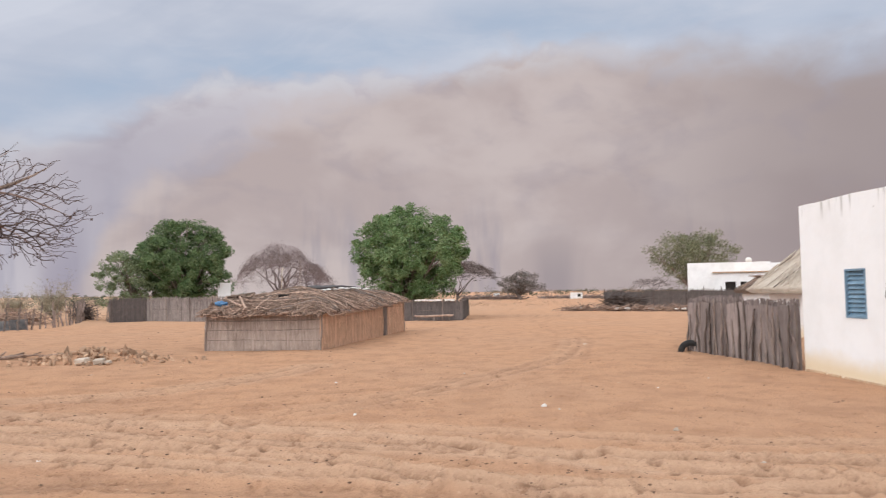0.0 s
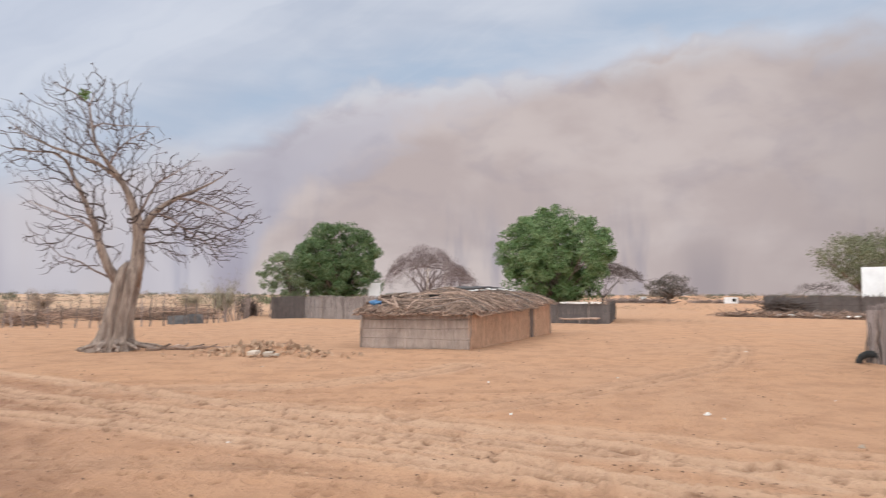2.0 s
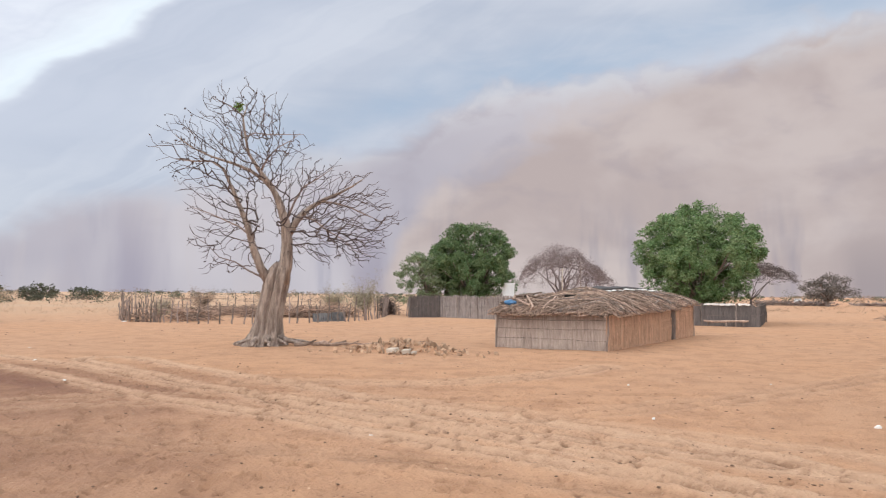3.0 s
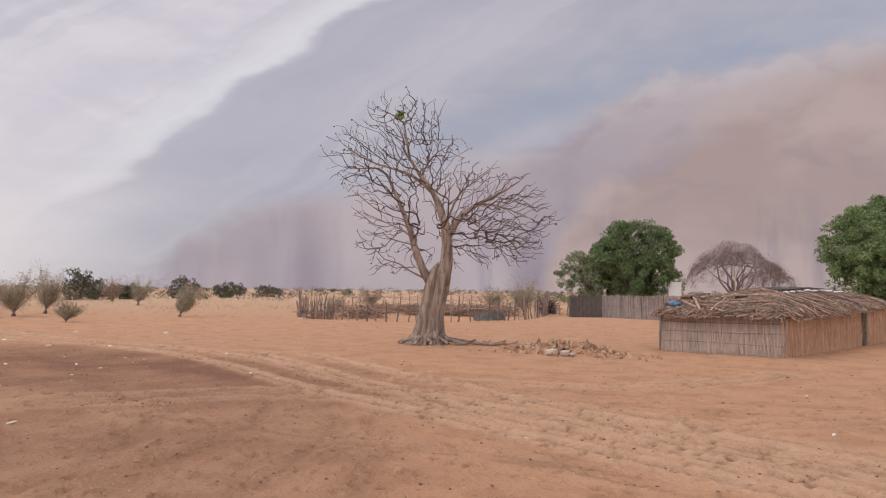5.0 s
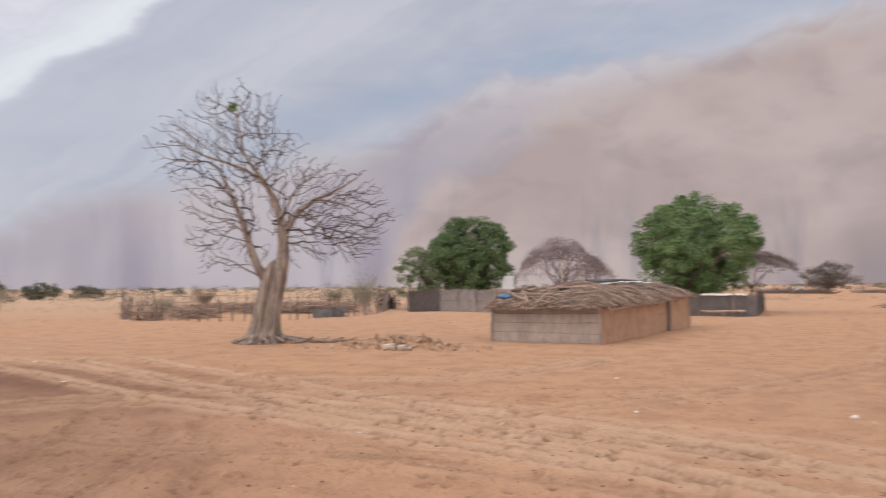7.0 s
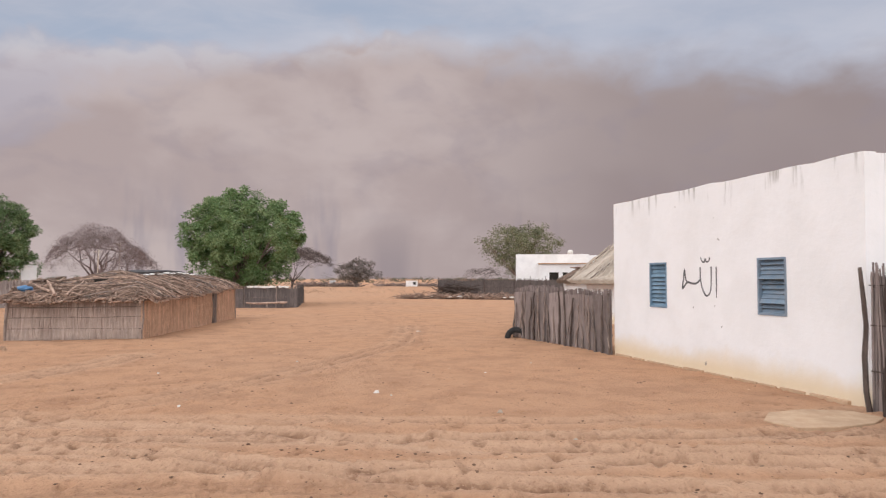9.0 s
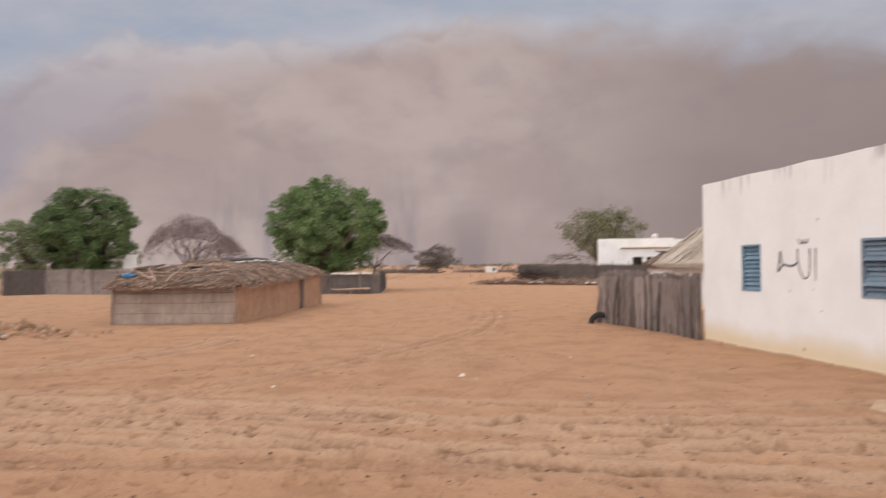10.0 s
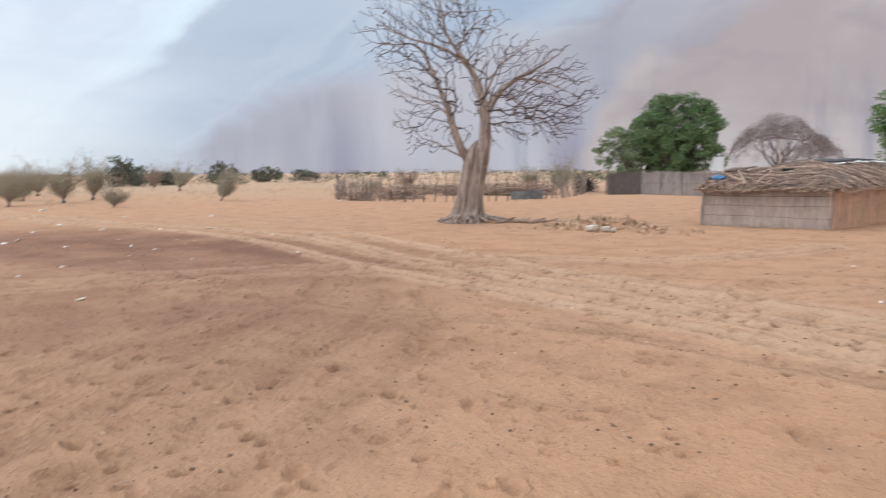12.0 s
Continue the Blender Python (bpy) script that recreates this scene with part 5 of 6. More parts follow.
def polar(az, dist):
    return (-math.sin(radians(az)) * dist, math.cos(radians(az)) * dist)


baobab()
dead_wood()
leafy_tree("leafy_tree", "dense rounded bright green neem tree behind a reed fence", (*polar(2.7, 46.0), 0), 7.1, (3.65, 3.5, 3.0), 1.1, 560, NEEM, STICK, 150, (0.18, 0.062), 5, 0.42, 0.2, 0.12)
leafy_tree("leafy_tree", "dark green neem tree inside a reed-fenced compound", (*polar(20.2, 54.0), 0), 6.9, (3.15, 3.0, 2.95), 1.0, 430, NEEM_DARK, STICK, 150, (0.18, 0.065), 8, 0.42, 0.2, 0.2)
leafy_tree("leafy_tree", "pale green small tree beside a darker neem", (*polar(23.6, 55.0), 0), 5.2, (2.7, 2.2, 2.3), 0.9, 190, NEEM_PALE, STICK, 95, (0.19, 0.065), 12, 0.40, 0.12, 0.35, 0.2)
leafy_tree("leafy_tree", "feathery olive-green thorn tree behind a white house", (*polar(-19.4, 92.0), 0), 8.7, (4.9, 4.4, 3.3), 1.6, 300, OLIVE, STICK, 75, (0.27, 0.085), 15, 0.85, 0.25, 0.4, 0.15)
leafy_tree("leafy_tree", "low dusty grey-brown tree far out on the plain", (*polar(-6.2, 140.0), 0), 5.4, (3.6, 3.2, 2.2), 1.0, 150, DUSTY, STICK, 40, (0.5, 0.10), 18, 0.8, 0.25, 0.5, 0.2)
flat_acacia("bare greyish-purple umbrella thorn tree", (*polar(12.9, 72.0), 0), 6.4, 4.35, 21, ACACIA_TWIG, 26, 15000, 0.7)
flat_acacia("small bare thorn tree beside a larger one", (*polar(10.6, 78.0), 0), 4.7, 2.6, 23, ACACIA_TWIG, 12, 4000, 0.6, 0.14)
flat_acacia("dark flat-topped thorn tree on the plain", (*polar(-1.1, 98.0), 0), 6.0, 5.4, 27, ACACIA_DARK, 16, 22000, 0.2, 0.16, 0, 0.66)
flat_acacia("low bare thorn tree by the white house", (*polar(-16.6, 105.0), 0), 3.6, 3.4, 29, ACACIA_DARK, 7, 1600, 0.3, 0.16)
random.seed(3), np.random.seed(3)

# ---- rubble, litter and clods on the sand ----
def rubble_pile():
    pile = thing("rubble_pile", "low heap of broken tan stones with two white blocks", "rubble pile")
    kinds = [stone_geo(k, 0.9).mesh("stone", STONE) for k in range(9)]
    for k in range(270):
        a, r = rnd(0, 6.28), random.random() ** 0.6
        x, y = -8.75 + 1.75 * r * math.cos(a), 18.0 + 0.95 * r * math.sin(a)
        s = rnd(0.022, 0.088) * (1.15 - 0.4 * r)
        z = 0.34 * (1 - r) ** 0.8 * rnd(0.6, 1.0) + s * 0.4
        ob = new("stone", kinds[k % 9])
        ob.parent = pile
        ob.matrix_basis = Matrix.LocRotScale((x, y, gz(x, y) + z), Euler((rnd(0, 6), rnd(0, 6), rnd(0, 6))), (s * rnd(1.0, 1.9), s * rnd(0.7, 1.0), s * rnd(0.35, 0.7)))
    for k in range(60):
        x, y = rnd(-11.3, -6.1), 17.6 + rnd(-0.8, 1.2)
        s = rnd(0.025, 0.07)
        ob = new("stone", kinds[k % 9])
        ob.parent = pile
        ob.matrix_basis = Matrix.LocRotScale((x, y, gz(x, y) + s * 0.3), Euler((rnd(0, 6), rnd(0, 6), rnd(0, 6))), (s * 1.4, s, s * 0.7))
    earth = Geo()
    for i in range(13):
        for j in range(25):
            r, a = i / 12, 2 * math.pi * j / 24
            x, y = -8.75 + 1.95 * r * math.cos(a), 18.05 + 1.05 * r * math.sin(a)
            earth.V.append((x, y, gz(x, y) - 0.03 + 0.33 * (1 - r) ** 1.2 + 0.05 * (1 - r) * noise.noise((x * 3, y * 3, 0))))
    for i in range(12):
        for j in range(24):
            a = i * 25 + j
            earth.F.append((a, a + 25, a + 26, a + 1))
    part("earth", earth, SAND, pile, smooth=True)
    for x, y, sx, sy, sz, turn in ((-8.32, 17.12, 0.12, 0.09, 0.06, 10), (-8.78, 17.22, 0.17, 0.10, 0.065, -20), (-8.08, 17.08, 0.07, 0.06, 0.04, 0)):
        g = bevelled(Geo().box((-sx, -sy, -sz), (sx, sy, sz)), 0.025)
        g.V = [tuple(Vector(v) * (1 + 0.12 * noise.noise(Vector(v) * 7 + Vector((x, 0, 0))))) for v in g.V]
        ob = part("block", g, STONE_PALE, pile, "whitish broken block")
        ob.matrix_basis = pose(x, y, gz(x, y) + sz * 0.8 + 0.03, 8, -6, turn)


def scraps():
    """White litter and pale stones that can be told apart."""
    spots = [(-19.27, 6.93, 0.22), (-18.9, 6.5, 0.18), (-20.95, 9.87, 0.24), (-35.1, 14.1, 0.35), (-13.16, 5.33, 0.14), (-15.6, 7.9, 0.12), (-9.6, 4.0, 0.14), (-14.6, 7.9, 0.10), (-18.3, 11.76, 0.20), (-12.6, 4.4, 0.09),
             (-26.9, 13.7, 0.22), (-23.8, 15.5, 0.20), (-18.5, 13.95, 0.10), (-30.8, 28.9, 0.30), (-29.7, 29.7, 0.20), (-11.45, 9.25, 0.09), (-24.2, 15.8, 0.16), (-15.5, 11.8, 0.12), (4.27, 21.5, 0.13), (-1.2, 9.53, 0.03),
             (1.58, 9.85, 0.03), (-4.09, 7.21, 0.045), (3.07, 6.91, 0.035), (1.41, 10.13, 0.055), (2.70, 8.36, 0.05), (-4.11, 7.22, 0.05), (-7.4, 14.9, 0.08), (-16.8, 7.0, 0.10), (-17.5, 8.6, 0.12), (-22.0, 8.4, 0.16),
             (-21.2, 6.6, 0.16), (-13.8, 6.9, 0.07), (-16.2, 9.4, 0.09), (-19.6, 10.9, 0.16), (-12.2, 7.3, 0.06), (-24.5, 10.2, 0.18), (4.9, 13.2, 0.03), (3.6, 12.0, 0.025), (0.4, 14.3, 0.03), (-2.0, 13.1, 0.03)]
    for k, (x, y, s) in enumerate(spots):
        flat = s > 0.065
        s *= 0.48 if flat else 0.7
        g = stone_geo(40 + k, 0.6, 2)
        g.V = [(vx, vy, vz * (0.28 if flat else 0.75)) for vx, vy, vz in g.V]
        ob = part("litter_scrap" if flat else "pebble", g, SCRAP if k % 2 else STONE_PALE)
        ob.matrix_basis = Matrix.LocRotScale((x, y, gz(x, y) + s * (0.08 if flat else 0.4)), Euler((rnd(-0.2, 0.2), rnd(-0.2, 0.2), rnd(0, 6))), (s, s * rnd(0.4, 0.7), s))
        if flat:
            tagged(ob, "crumpled white plastic scrap lying on sandy ground", "litter", "white litter")
        else:
            tagged(ob, "small whitish pebble lying on the sand", "pebble", "pale pebbles")


def clods():
    """Dung, clods and chips scattered over the yard, too many to count."""
    g, pale = Geo(), Geo()
    base = [stone_geo(k, 0.5, 0) for k in range(6)]

    def drop(target, x, y, s):
        b = base[random.randint(0, 5)]
        k = len(target.V)
        a = rnd(0, 6.28)
        z = gz_fast(x, y)
        for vx, vy, vz in b.V:
            target.V.append((x + s * (vx * math.cos(a) - vy * math.sin(a)) * 1.3, y + s * (vx * math.sin(a) + vy * math.cos(a)), z + s * (0.25 + 0.6 * vz)))
        target.F += [tuple(k + i for i in f) for f in b.F]

    xs, ys = [], []
    for k in range(2400):
        az, d = rnd(-50, 80), 4.0 + 30 * random.random() ** 1.5
        x, y = polar(az, d)
        xs.append(x), ys.append(y)
    for k in range(700):  # thick on the dark soil
        xs.append(-15.5 + np.random.normal() * 4.5), ys.append(8.4 + np.random.normal() * 1.6)
    for k in range(120):  # a spill of dung
        xs.append(-9.97 + np.random.normal() * 0.5), ys.append(5.9 + np.random.normal() * 0.28)
    for k in range(260):  # along the wheel tracks
        pts = TRACKS[k % 2][0]
        q = pts[random.randint(12, len(pts) - 8)]
        xs.append(q[0] + np.random.normal() * 0.5), ys.append(q[1] + np.random.normal() * 0.5)
    zs = ground_shape(np.array(xs), np.array(ys))[0]
    table = {(x, y): z for x, y, z in zip(xs, ys, zs)}

    def gz_fast(x, y):
        return table[x, y]

    for x, y in zip(xs, ys):
        far = math.hypot(x, y) / 14
        drop(g if random.random() < 0.8 else pale, x, y, (0.006 + 0.011 * random.random() ** 3) * (0.8 + 0.5 * far))
    tagged(part("dung_and_clods", g, DUNG, kind="stuff"), "dark dung and clods scattered over the sand", "debris")
    tagged(part("stone_chips", pale, STONE, kind="stuff"), "pale stone chips scattered over the sand", "debris")


# ---- the corral ----
def crooked_post(parent, x, y, h, r=0.035, mat=None):
    z = -0.12
    g = Geo().tube(wander((x, y, z), (x + rnd(-0.14, 0.14), y + rnd(-0.14, 0.14), h), 5, 0.05), [r * 1.1, r, r, r * 0.9, r * 0.8, r * 0.6], 6)
    if random.random() < 0.35:
        g.tube([(x, y, h * 0.7), (x + rnd(-0.15, 0.15), y, h * 0.95)], [r * 0.6, r * 0.35], 5)
    part("post", g, mat or random.choice((STICK, TWIG_PALE, STICK)), parent)


def corral():
    c = thing("stick_corral", "livestock corral of crooked sticks with loose rails", "fence")
    frontline = smooth_line([(-31.6, 29.6), (-28.5, 29.3), (-26.0, 29.2), (-23.6, 30.0), (-22.1, 32.6), (-20.9, 35.4), (-21.4, 40.0), (-23.6, 46.0), (-25.4, 49.6)])
    spots = along(frontline, 0.62)
    for p in spots:
        crooked_post(c, p[0] + rnd(-0.12, 0.12), p[1] + rnd(-0.12, 0.12), rnd(0.8, 1.5), rnd(0.032, 0.052))
    for p in along([(-31.6, 29.6), (-28.6, 29.3)], 0.2) + along([(-24.0, 46.8), (-25.6, 50.0)], 0.18):
        crooked_post(c, p[0] + rnd(-0.1, 0.1), p[1] + rnd(-0.2, 0.2), rnd(1.0, 1.6), 0.035)
    backline = smooth_line([(-31.6, 29.6), (-36.0, 34.0), (-38.5, 42.0), (-35.0, 50.0), (-28.0, 53.5), (-25.4, 49.6)])
    for p in along(backline, 0.8):
        crooked_post(c, p[0], p[1], rnd(0.9, 1.7), rnd(0.03, 0.045))
    for line, step, z in ((frontline, 5, 0.72), (backline, 6, 0.95), (backline, 5, 0.6)):
        for i in range(0, len(line) - step, step - 1):
            if random.random() < 0.75:
                a, b = line[i], line[i + step]
                part("rail", Geo().tube(wander((*a, z + rnd(-0.2, 0.2)), (*b, z + rnd(-0.2, 0.25)), 5, 0.08), [0.028, 0.028, 0.026, 0.024, 0.02, 0.014], 5), THATCH, c)
    # sparse posts between the corral and the reed fence
    for x, y in ((-24.2, 48.8), (-23.6, 48.2), (-22.3, 46.8), (-21.8, 46.0), (-21.3, 45.4)):
        crooked_post(c, x, y, rnd(1.0, 1.4), 0.04)


def brush_heap(label, line, height, width, count, mat, seed, twig=0.9, r=0.014):
    """Cut thorn brush thrown along a line."""
    random.seed(seed)
    g = Geo()
    spots = along(line, 0.25)
    for k in range(count):
        p = random.choice(spots)
        x, y = p[0] + rnd(-width, width), p[1] + rnd(-width, width)
        z = rnd(0.0, height) * (1 - 0.5 * random.random())
        a, e = rnd(0, 6.28), rnd(-0.25, 0.45)
        L = twig * rnd(0.5, 1.6)
        d = Vector((math.cos(a) * math.cos(e), math.sin(a) * math.cos(e), math.sin(e))) * L
        g.tube(wander((x, y, z), Vector((x, y, max(z, 0.02))) + d, 3, 0.06 * L), [r * 1.3, r, r * 0.8, r * 0.4], 4)
    tagged(part("brush_heap", g, mat, kind="stuff"), label, "brush")


def sheet_metal():
    t = thing("metal_sheet", "bent dark grey corrugated sheet propped against corral posts", "metal sheet", "", (-21.75, 35.2, 0.0), 55)
    for x0, w, h, tilt in ((-1.0, 1.15, 0.52, -14), (0.16, 0.85, 0.56, -8)):
        g = Geo()
        K = 36
        for side in (0.0, 0.012):
            for i in range(K + 1):
                for z in (0.0, h * 0.5, h):
                    x = x0 + w * i / K
                    g.V.append((x, 0.022 * math.sin(i * 2 * math.pi / 4) + side + 0.05 * noise.noise((x * 1.5, z * 2, 0)), z - 0.03 + (0.05 * noise.noise((x * 2, 7, 0)) if z else 0)))
        n = 3 * (K + 1)
        for i in range(K):
            for j in range(2):
                a = i * 3 + j
                q = (a, a + 3, a + 4, a + 1)
                g.F += [q, tuple(k + n for k in q[::-1])]
            for j in (0, 2):
                g.F.append((i * 3 + j, i * 3 + 3 + j, n + i * 3 + 3 + j, n + i * 3 + j))
        ob = part("panel", g, SHEET, t)
        ob.matrix_basis = pose(0, 0, 0, tilt, 0, 0)


# ---- the distance ----
def far_house():
    x0, y0 = polar(-19.1, 72.0)
    h = thing("white_house", "distant white flat-roofed house with a lower porch and rooftop tank", "house", "", (x0, y0, 0), -21.5)
    part("wall", pierced_wall(7.3, 4.15, 0.25, [], 0.8), WHITE_PAINT, h)
    part("roof", bevelled(Geo().box((0.0, 0.25, 3.95), (7.3, 6.0, 4.10)), 0.02), CONCRETE, h)
    for m, L in ((pose(0, 6.0, 0, 0, 0, -90), 5.75), (pose(7.3, 0.25, 0, 0, 0, 90), 5.75), (pose(7.3, 6.25, 0, 0, 0, 180), 7.3)):
        part("wall", pierced_wall(L, 4.15, 0.25, [], 0.8), WHITE_PAINT, h).matrix_basis = m
    porch = part("porch", pierced_wall(5.0, 3.1, 0.2, [(0.95, 1.85, 0.0, 2.3), (2.25, 2.75, 1.1, 2.3)], 0.7), WHITE_PAINT, h, "lower white porch with a dark doorway")
    porch.matrix_basis = pose(2.4, -1.6, 0)
    part("porch_wall", pierced_wall(1.4, 3.1, 0.2, [], 0.7), WHITE_PAINT, porch).matrix_basis = pose(0, 1.6, 0, 0, 0, -90)
    part("porch_roof", bevelled(Geo().box((-0.15, -0.2, 3.14), (5.1, 1.59, 3.24)), 0.02), CONCRETE, porch)
    part("doorway", Geo().box((0.95, 0.24, 0), (2.8, 0.3, 2.4)), DARK, porch)
    g = Geo()
    for i in range(9):
        for j in range(16):
            a, e = 2 * math.pi * j / 16, math.pi * (i / 8 - 0.5)
            g.V.append((0.3 * math.cos(e) * math.cos(a), 0.3 * math.cos(e) * math.sin(a), 0.28 * math.sin(e)))
    for i in range(8):
        for j in range(16):
            g.F.append((i * 16 + j, i * 16 + (j + 1) % 16, (i + 1) * 16 + (j + 1) % 16, (i + 1) * 16 + j))
    tank = part("tank", g, SCRAP, h, "round whitish rooftop tank", smooth=True)
    tank.matrix_basis = pose(5.5, 1.2, 4.36)
    # a second white wall beyond
    b = thing("white_house", "second distant white wall beside a house", "house", "", (*polar(-24.6, 76.0), 0), -25)
    part("wall", bevelled(Geo().box((0, 0, -0.2), (2.6, 4, 4.15)), 0.03), WHITE_PAINT, b)


def thatched_hut(label, at, wall_r, wall_h, roof_r, eave, top, seed, mat, straw_mat):
    h = thing("thatched_hut", label, "hut", "thatched huts", (*at, 0))
    random.seed(seed)
    g = Geo()
    K = 28
    for r, z in ((wall_r, -0.1), (wall_r, wall_h), (wall_r - 0.15, wall_h), (wall_r - 0.15, -0.1)):
        for i in range(K):
            a = 2 * math.pi * i / K
            g.V.append((r * math.cos(a), r * math.sin(a), z))
    for k in range(3):
        for i in range(K):
            a, b = k * K + i, k * K + (i + 1) % K
            g.F.append((a, b, b + K, a + K))
    part("wall", g, WHITEWASH, h)
    g = Geo()
    rows = 12
    for k in range(rows + 1):
        t = k / rows
        for i in range(48):
            a = 2 * math.pi * i / 48
            sag = 1 - 0.10 * math.sin(math.pi * t)
            r = roof_r * (1 - t) * sag * (1 + 0.05 * noise.noise((math.cos(a) * 2, math.sin(a) * 2, t * 4 + seed))) + 0.05
            g.V.append((r * math.cos(a), r * math.sin(a), eave + (top - eave) * t + 0.05 * noise.noise((math.cos(a) * 3, math.sin(a) * 3, t * 5))))
    for k in range(rows):
        for i in range(48):
            a, b = k * 48 + i, k * 48 + (i + 1) % 48
            g.F.append((a, b, b + 48, a + 48))
    g.F.append(tuple(rows * 48 + i for i in range(48)))
    base = len(g.V)
    for i in range(48):
        x, y, z = g.V[i]
        g.V.append((x * 0.93, y * 0.93, z - 0.14))
    for i in range(48):
        g.F.append((i, base + i, base + (i + 1) % 48, (i + 1) % 48))
    g.F.append(tuple(base + i for i in range(48)))
    roof = part("roof", g, mat, h, smooth=True)
    straw = Geo()
    for k in range(300):
        a, t = rnd(0, 6.28), random.random() ** 1.3
        r = roof_r * (1 - t * 0.95)
        L = rnd(0.4, 0.9)
        t2 = t + L / math.hypot(roof_r, top - eave)
        r2 = roof_r * (1 - t2 * 0.95)
        a2 = a + rnd(-0.12, 0.12)
        straw.tube([(r * 1.01 * math.cos(a), r * 1.01 * math.sin(a), eave + (top - eave) * t - 0.04), (r2 * math.cos(a2), r2 * math.sin(a2), eave + (top - eave) * min(t2, 1.0) + 0.05)], 0.02, 4)
    part("straw", straw, straw_mat, roof, kind="stuff")
    ropes = 9
    for i in range(ropes):
        a = 2 * math.pi * i / ropes
        part("rope", Geo().tube([(roof_r * (1 - t) * math.cos(a + 0.5 * t) * 0.985, roof_r * (1 - t) * math.sin(a + 0.5 * t) * 0.985, eave + (top - eave) * t + 0.06) for t in (0, 0.25, 0.5, 0.75, 0.95)], 0.018, 5), STICK, roof)


def outhouse():
    o = thing("outhouse", "small white rendered outhouse block beside a reed fence", "outhouse", "", (*polar(17.25, 53.0), 0), 17)
    part("wall", bevelled(Geo().box((-0.44, 0, -0.2), (0.44, 0.9, 2.42)), 0.02), WHITE_PAINT, o)
    part("cap", bevelled(Geo().box((-0.48, -0.04, 2.42), (0.48, 0.94, 2.5)), 0.015), WHITE_PAINT, o)


def poles():
    for az, d, top, r, mat, label in ((12.95, 66.0, 4.1, 0.055, STONE_PALE, "leaning white-painted pole among bare branches"), (11.55, 60.0, 4.5, 0.035, STICK, "thin weathered wooden pole behind the hut"), (3.0, 60.0, 2.9, 0.04, STICK, "thin wooden pole behind the hut")):
        x, y = polar(az, d)
        p = thing("pole", label, "pole", "poles", (x, y, 0))
        part("shaft", Geo().tube(wander((0, 0, -0.3), (0.1, 0, top), 5, 0.03), [r, r, r * 0.95, r * 0.9, r * 0.85, r * 0.8], 7), mat, p, smooth=True)
        if r < 0.06:
            part("crossbar", Geo().tube([(-0.25, 0, top - 0.2), (0.35, 0, top - 0.17)], r * 0.5, 5), mat, p)


def far_sheds():
    for az, d, w, h, label in ((-4.3, 150.0, 1.3, 1.35, "tiny white hut far out on the plain"), (-10.65, 150.0, 2.5, 1.3, "small cream block hut far out on the plain")):
        x, y = polar(az, d)
        s = thing("shed", label, "hut", "far huts", (x, y, 0), az)
        part("wall", bevelled(Geo().box((-w / 2, 0, -0.3), (w / 2, 2.2, h)), 0.04), WHITE_PAINT, s)
        part("roof", bevelled(Geo().box((-w / 2 - 0.1, -0.1, h), (w / 2 + 0.1, 2.3, h + 0.12)), 0.03), CONCRETE, s)
        part("opening", Geo().box((w * 0.1, -0.05, h * 0.3), (w * 0.35, 0.05, h * 0.75)), DARK, s)


def far_growth():
    """Scattered scrub that thickens towards the horizon."""
    random.seed(7), np.random.seed(7)
    C, D, S = [], [], []
    for k in range(950):
        az = rnd(-40, 92)
        d = 95 + 900 * random.random() ** 1.6
        if -16 < az < 16 and d < 160:
            continue
        x, y = polar(az, d)
        w, h = rnd(0.8, 2.2) * (1 + d / 700), rnd(0.7, 2.0) * (1 + d / 900)
        if random.random() < 0.12:
            w, h = w * 1.6, h * 1.7
        n = 84
        p = np.random.normal(size=(n, 3))
        p /= np.linalg.norm(p, axis=1)[:, None]
        p *= np.random.uniform(0.4, 1.0, n)[:, None]
        p = p * np.array([w, w, h * 0.5]) + np.array([x, y, h * 0.55])
        C.append(p)
        S += [0.15 + 0.0009 * d] * n
    C, S = np.concatenate(C), np.array(S)
    C[:, 2] = np.maximum(C[:, 2], 0.05)
    for name, pick, mat, label in (("far_scrub", 0, FAR_LEAF, "dark scrub dotted over the far plain"), ("dry_scrub", 1, SHRUB_BROWN, "dry brown scrub dotted over the far plain")):
        which = (np.arange(len(C)) // 84) % 3 == 0 if pick else (np.arange(len(C)) // 84) % 3 != 0
        V, F = leaves(C[which], 1.0, 0.55, 0.0)
        k = np.repeat(S[which], 4)[:, None]
        centre = np.repeat(C[which], 4, axis=0)
        g = Geo()
        g.V, g.F = (centre + (V - centre) * k).tolist(), F.tolist()
        tagged(part(name, g, mat, kind="stuff"), label, "scrub")
    # tufts of dry grass beyond the corral
    pts = []
    for k in range(900):
        az, d = rnd(14, 92), 55 + 120 * random.random() ** 1.3
        x, y = polar(az, d)
        pts += [(x + rnd(-0.35, 0.35), y + rnd(-0.35, 0.35), rnd(0.05, 0.3)) for _ in range(7)]
    for k in range(500):
        az, d = rnd(-15, 2), 75 + 90 * random.random()
        x, y = polar(az, d)
        pts += [(x + rnd(-0.35, 0.35), y + rnd(-0.35, 0.35), rnd(0.05, 0.25)) for _ in range(6)]
    tagged(part("dry_grass", leaf_geo(pts, 0.32, 0.03, -1.2), STRAW, kind="stuff"), "straw-coloured dry grass on the far plain", "grass")


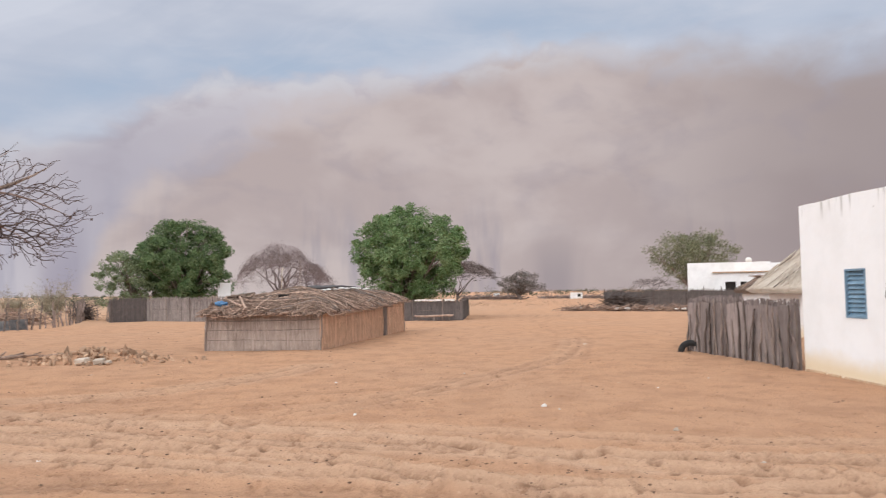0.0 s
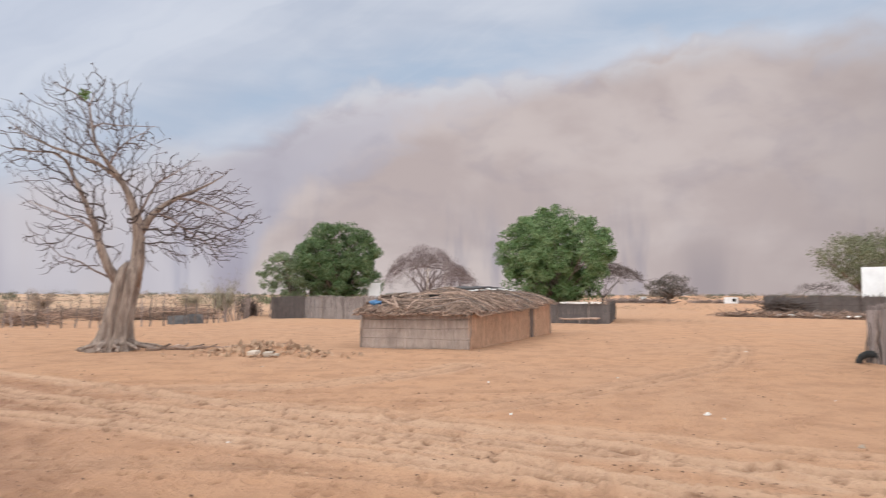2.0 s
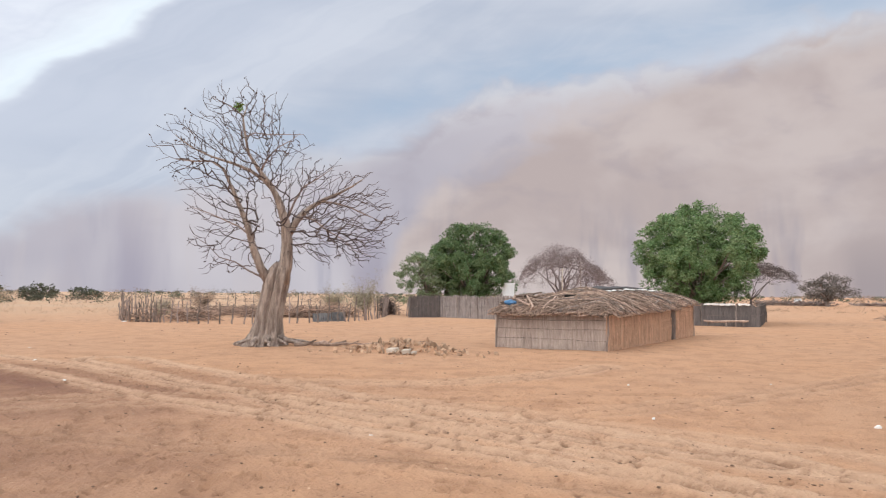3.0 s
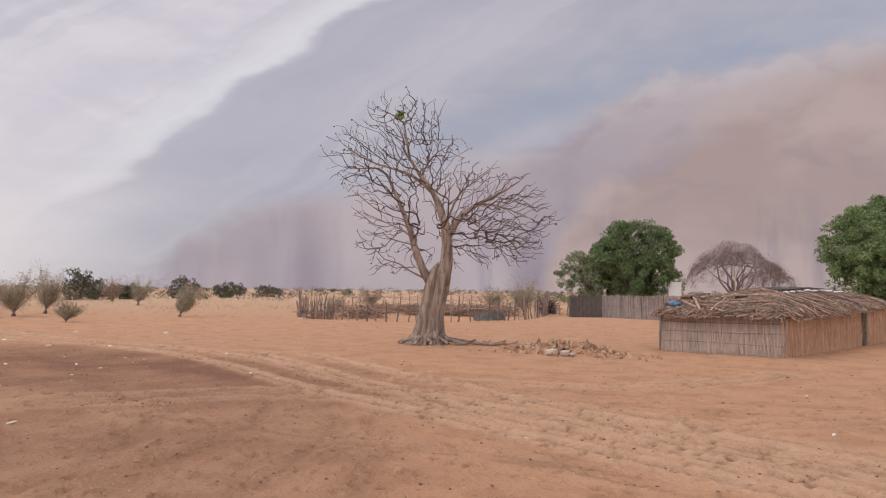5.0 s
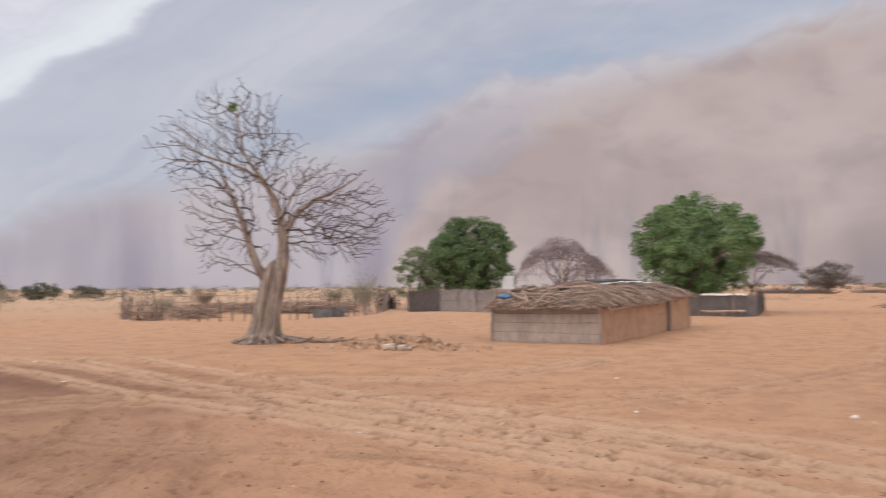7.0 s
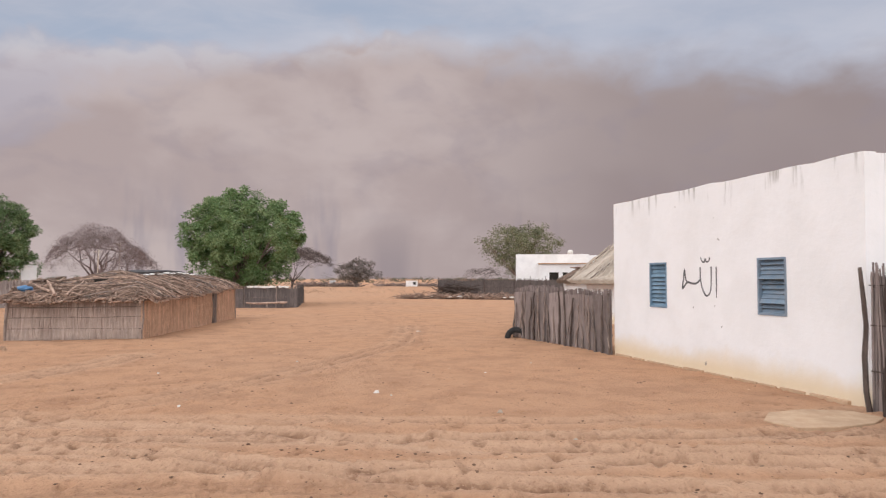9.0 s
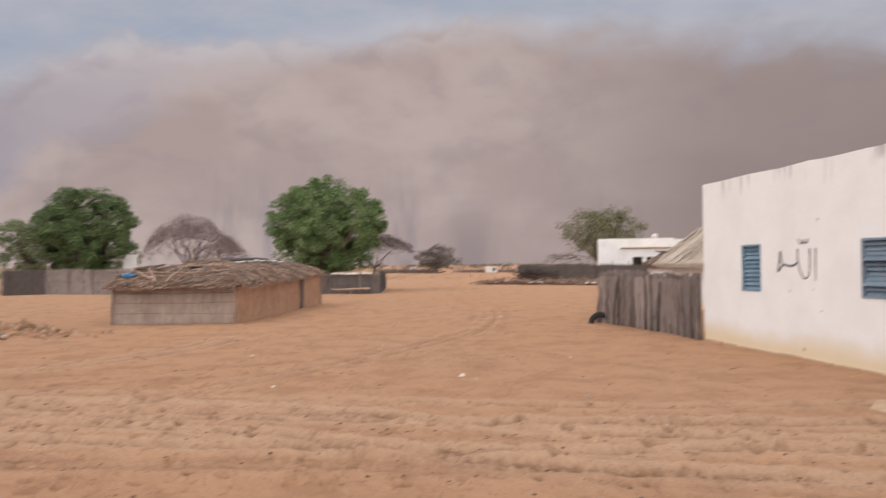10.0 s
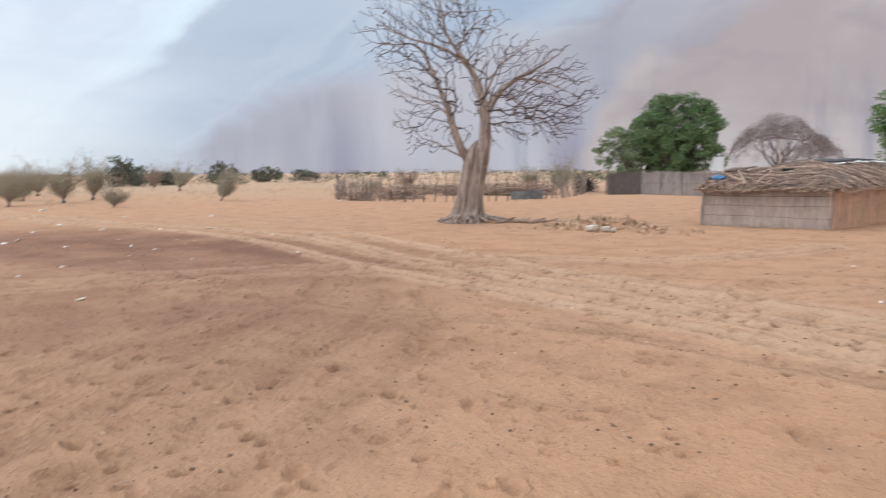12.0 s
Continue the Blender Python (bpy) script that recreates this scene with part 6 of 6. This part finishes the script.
rubble_pile()
scraps()
corral()
brush_heap("brown thorn brush thrown along the corral", [(-31.5, 29.8), (-30.0, 29.6), (-29.0, 29.5)], 0.6, 0.3, 110, THATCH, 41)
brush_heap("brown thorn brush piled behind the corral", [(-28.5, 31.5), (-34.0, 38.0), (-35.0, 46.0), (-30.0, 51.0)], 0.55, 0.9, 1500, THATCH, 42, 1.1, 0.02)
brush_heap("brown brush lying inside the corral", [(-30.0, 39.0), (-26.5, 40.5), (-24.5, 42.0)], 0.5, 0.9, 900, THATCH, 43, 1.1, 0.02)
brush_heap("dark brush bundled at the end of the corral", [(-24.9, 49.0), (-25.6, 50.2)], 1.25, 0.3, 340, TWIG, 44, 0.7, 0.02)
brush_heap("long low heap of cut branches and rubbish before a dark fence", [(10.2, 57.2), (14.0, 55.8), (18.3, 53.8), (22.5, 52.5)], 0.34, 0.7, 1300, THATCH, 45, 0.8, 0.026)
brush_heap("dark brush beside the far fence", [(15.4, 66.2), (18.0, 65.6)], 1.2, 0.5, 420, STICK_DARK, 46, 0.9, 0.03)
brush_heap("low brown thorn hedge far out on the plain", [polar(-1.5, 150), polar(-6.5, 146)], 0.9, 0.8, 700, TWIG_PALE, 47, 1.2, 0.05)
brush_heap("low brown scrub before the far plain", [polar(-8.0, 155), polar(-15.0, 150)], 0.6, 1.2, 700, TWIG_PALE, 48, 1.2, 0.05)
random.seed(9), np.random.seed(9)
sheet_metal()
for k, (x, y, s) in enumerate(((13.6, 55.2, 0.34), (14.3, 55.0, 0.42), (15.0, 54.9, 0.25), (15.9, 54.3, 0.3), (17.5, 53.2, 0.28), (18.0, 53.0, 0.34), (12.2, 56.2, 0.2), (11.0, 56.6, 0.25))):
    ob = part("rubbish_sack", stone_geo(70 + k, 0.6, 2), SCRAP, smooth=True)
    ob.matrix_basis = Matrix.LocRotScale((x, y, gz(x, y) + 0.2), Euler((0, 0, k)), (s * 0.75, s * 0.45, s * 0.25))
    tagged(ob, "pale rubbish sack lying on a heap of branches", "sack", "rubbish sacks")

outhouse()
far_house()
thatched_hut("round hut with a netted thatch cone behind the yard fence", (13.9, 24.9), 2.2, 1.45, 2.95, 1.62, 3.85, 51, CLOTH, CLOTH)
thatched_hut("small brown thatched hut beyond the yard fence", polar(-24.3, 33.0), 0.8, 1.5, 1.1, 1.6, 2.15, 52, THATCH_BED, THATCH)
poles()
far_sheds()

# shrubs on the open plain: where, height, width, lean, foliage
for k, (x, y, h, w, lean, leaf) in enumerate((
        (-43.1, 18.5, 3.0, 2.6, 0.4, SHRUB), (-46.4, 21.8, 3.2, 2.0, 0.6, SHRUB), (-34.6, 17.2, 1.25, 1.6, 0.1, SHRUB), (-82.4, 46.7, 3.6, 3.6, 0.2, SHRUB_BROWN), (-63.0, 38.2, 3.3, 2.8, 0.5, SHRUB),
        (-37.0, 25.0, 2.35, 1.5, 0.75, SHRUB), (-50.0, 19.0, 3.0, 2.6, 0.2, SHRUB), (-41.5, 15.0, 2.6, 2.4, 0.3, SHRUB), (-46.5, 53.0, 2.2, 3.0, 0.0, SHRUB_BROWN), (-31.0, 31.6, 1.7, 1.8, 0.1, SHRUB),
        (-24.6, 44.5, 2.9, 3.0, 0.1, SHRUB), (-34.0, 56.0, 2.6, 3.0, 0.0, SHRUB), (-60.0, 24.0, 3.0, 3.0, 0.2, SHRUB))):
    wispy_shrub("wispy pale green desert shrub on open sand" if leaf is SHRUB else "dry brownish desert shrub on open sand", (x, y), h, w, lean, 60 + k, leaf, 20, 5200 if h > 2 else 1500, 0 if lean < 0.6 else 40)
for k, (az, d, w, h) in enumerate(((61.5, 110, 3.4, 2.6), (59.4, 112, 2.0, 1.9), (52.2, 135, 2.9, 2.6), (49.3, 150, 3.0, 2.2), (62.8, 105, 2.4, 3.9), (55.6, 120, 2.6, 3.4))):
    leafy_tree("bush", "dark green rounded bush on the far plain", (*polar(az, d), 0), h, (w, w * 0.8, h * 0.52), 0.1, 70, FAR_LEAF, STICK, 26, (0.4, 0.17), 80 + k, 0.6, 0.1, 0.4)
far_growth()
random.seed(13), np.random.seed(13)
clods()

# stick fence that begins at the building's near end, and the worn slab by its wall
f2 = reed_fence("crooked stick fence at the end of the white building", [(7.36, 7.44), (7.28, 5.0), (7.35, 1.5), (7.6, -3.0)], 1.75, REED_GREY, STICK_DARK, 1.3, 0.3, 0.035, (0.3, 0.6, 0.9), "reed fences", 0.04, 0.018, 0.08, 0.05, 0.25, 0.05, 0.06)
g = Geo()
rim = [(0.0, 0.0), (0.5, -0.08), (1.1, 0.02), (1.5, 0.3), (1.45, 0.8), (0.9, 1.05), (0.3, 0.95), (-0.1, 0.5)]
for z in (-0.1, 0.012):
    g.V += [(5.65 + x * 0.95, 6.75 + y * 0.9, z) for x, y in rim]
g.F = [tuple(range(8))[::-1], tuple(range(8, 16))] + [(i, (i + 1) % 8, 8 + (i + 1) % 8, 8 + i) for i in range(8)]
tagged(part("worn_slab", bevelled(g, 0.012), CONCRETE), "worn sandy cement slab lying by the white wall", "slab")
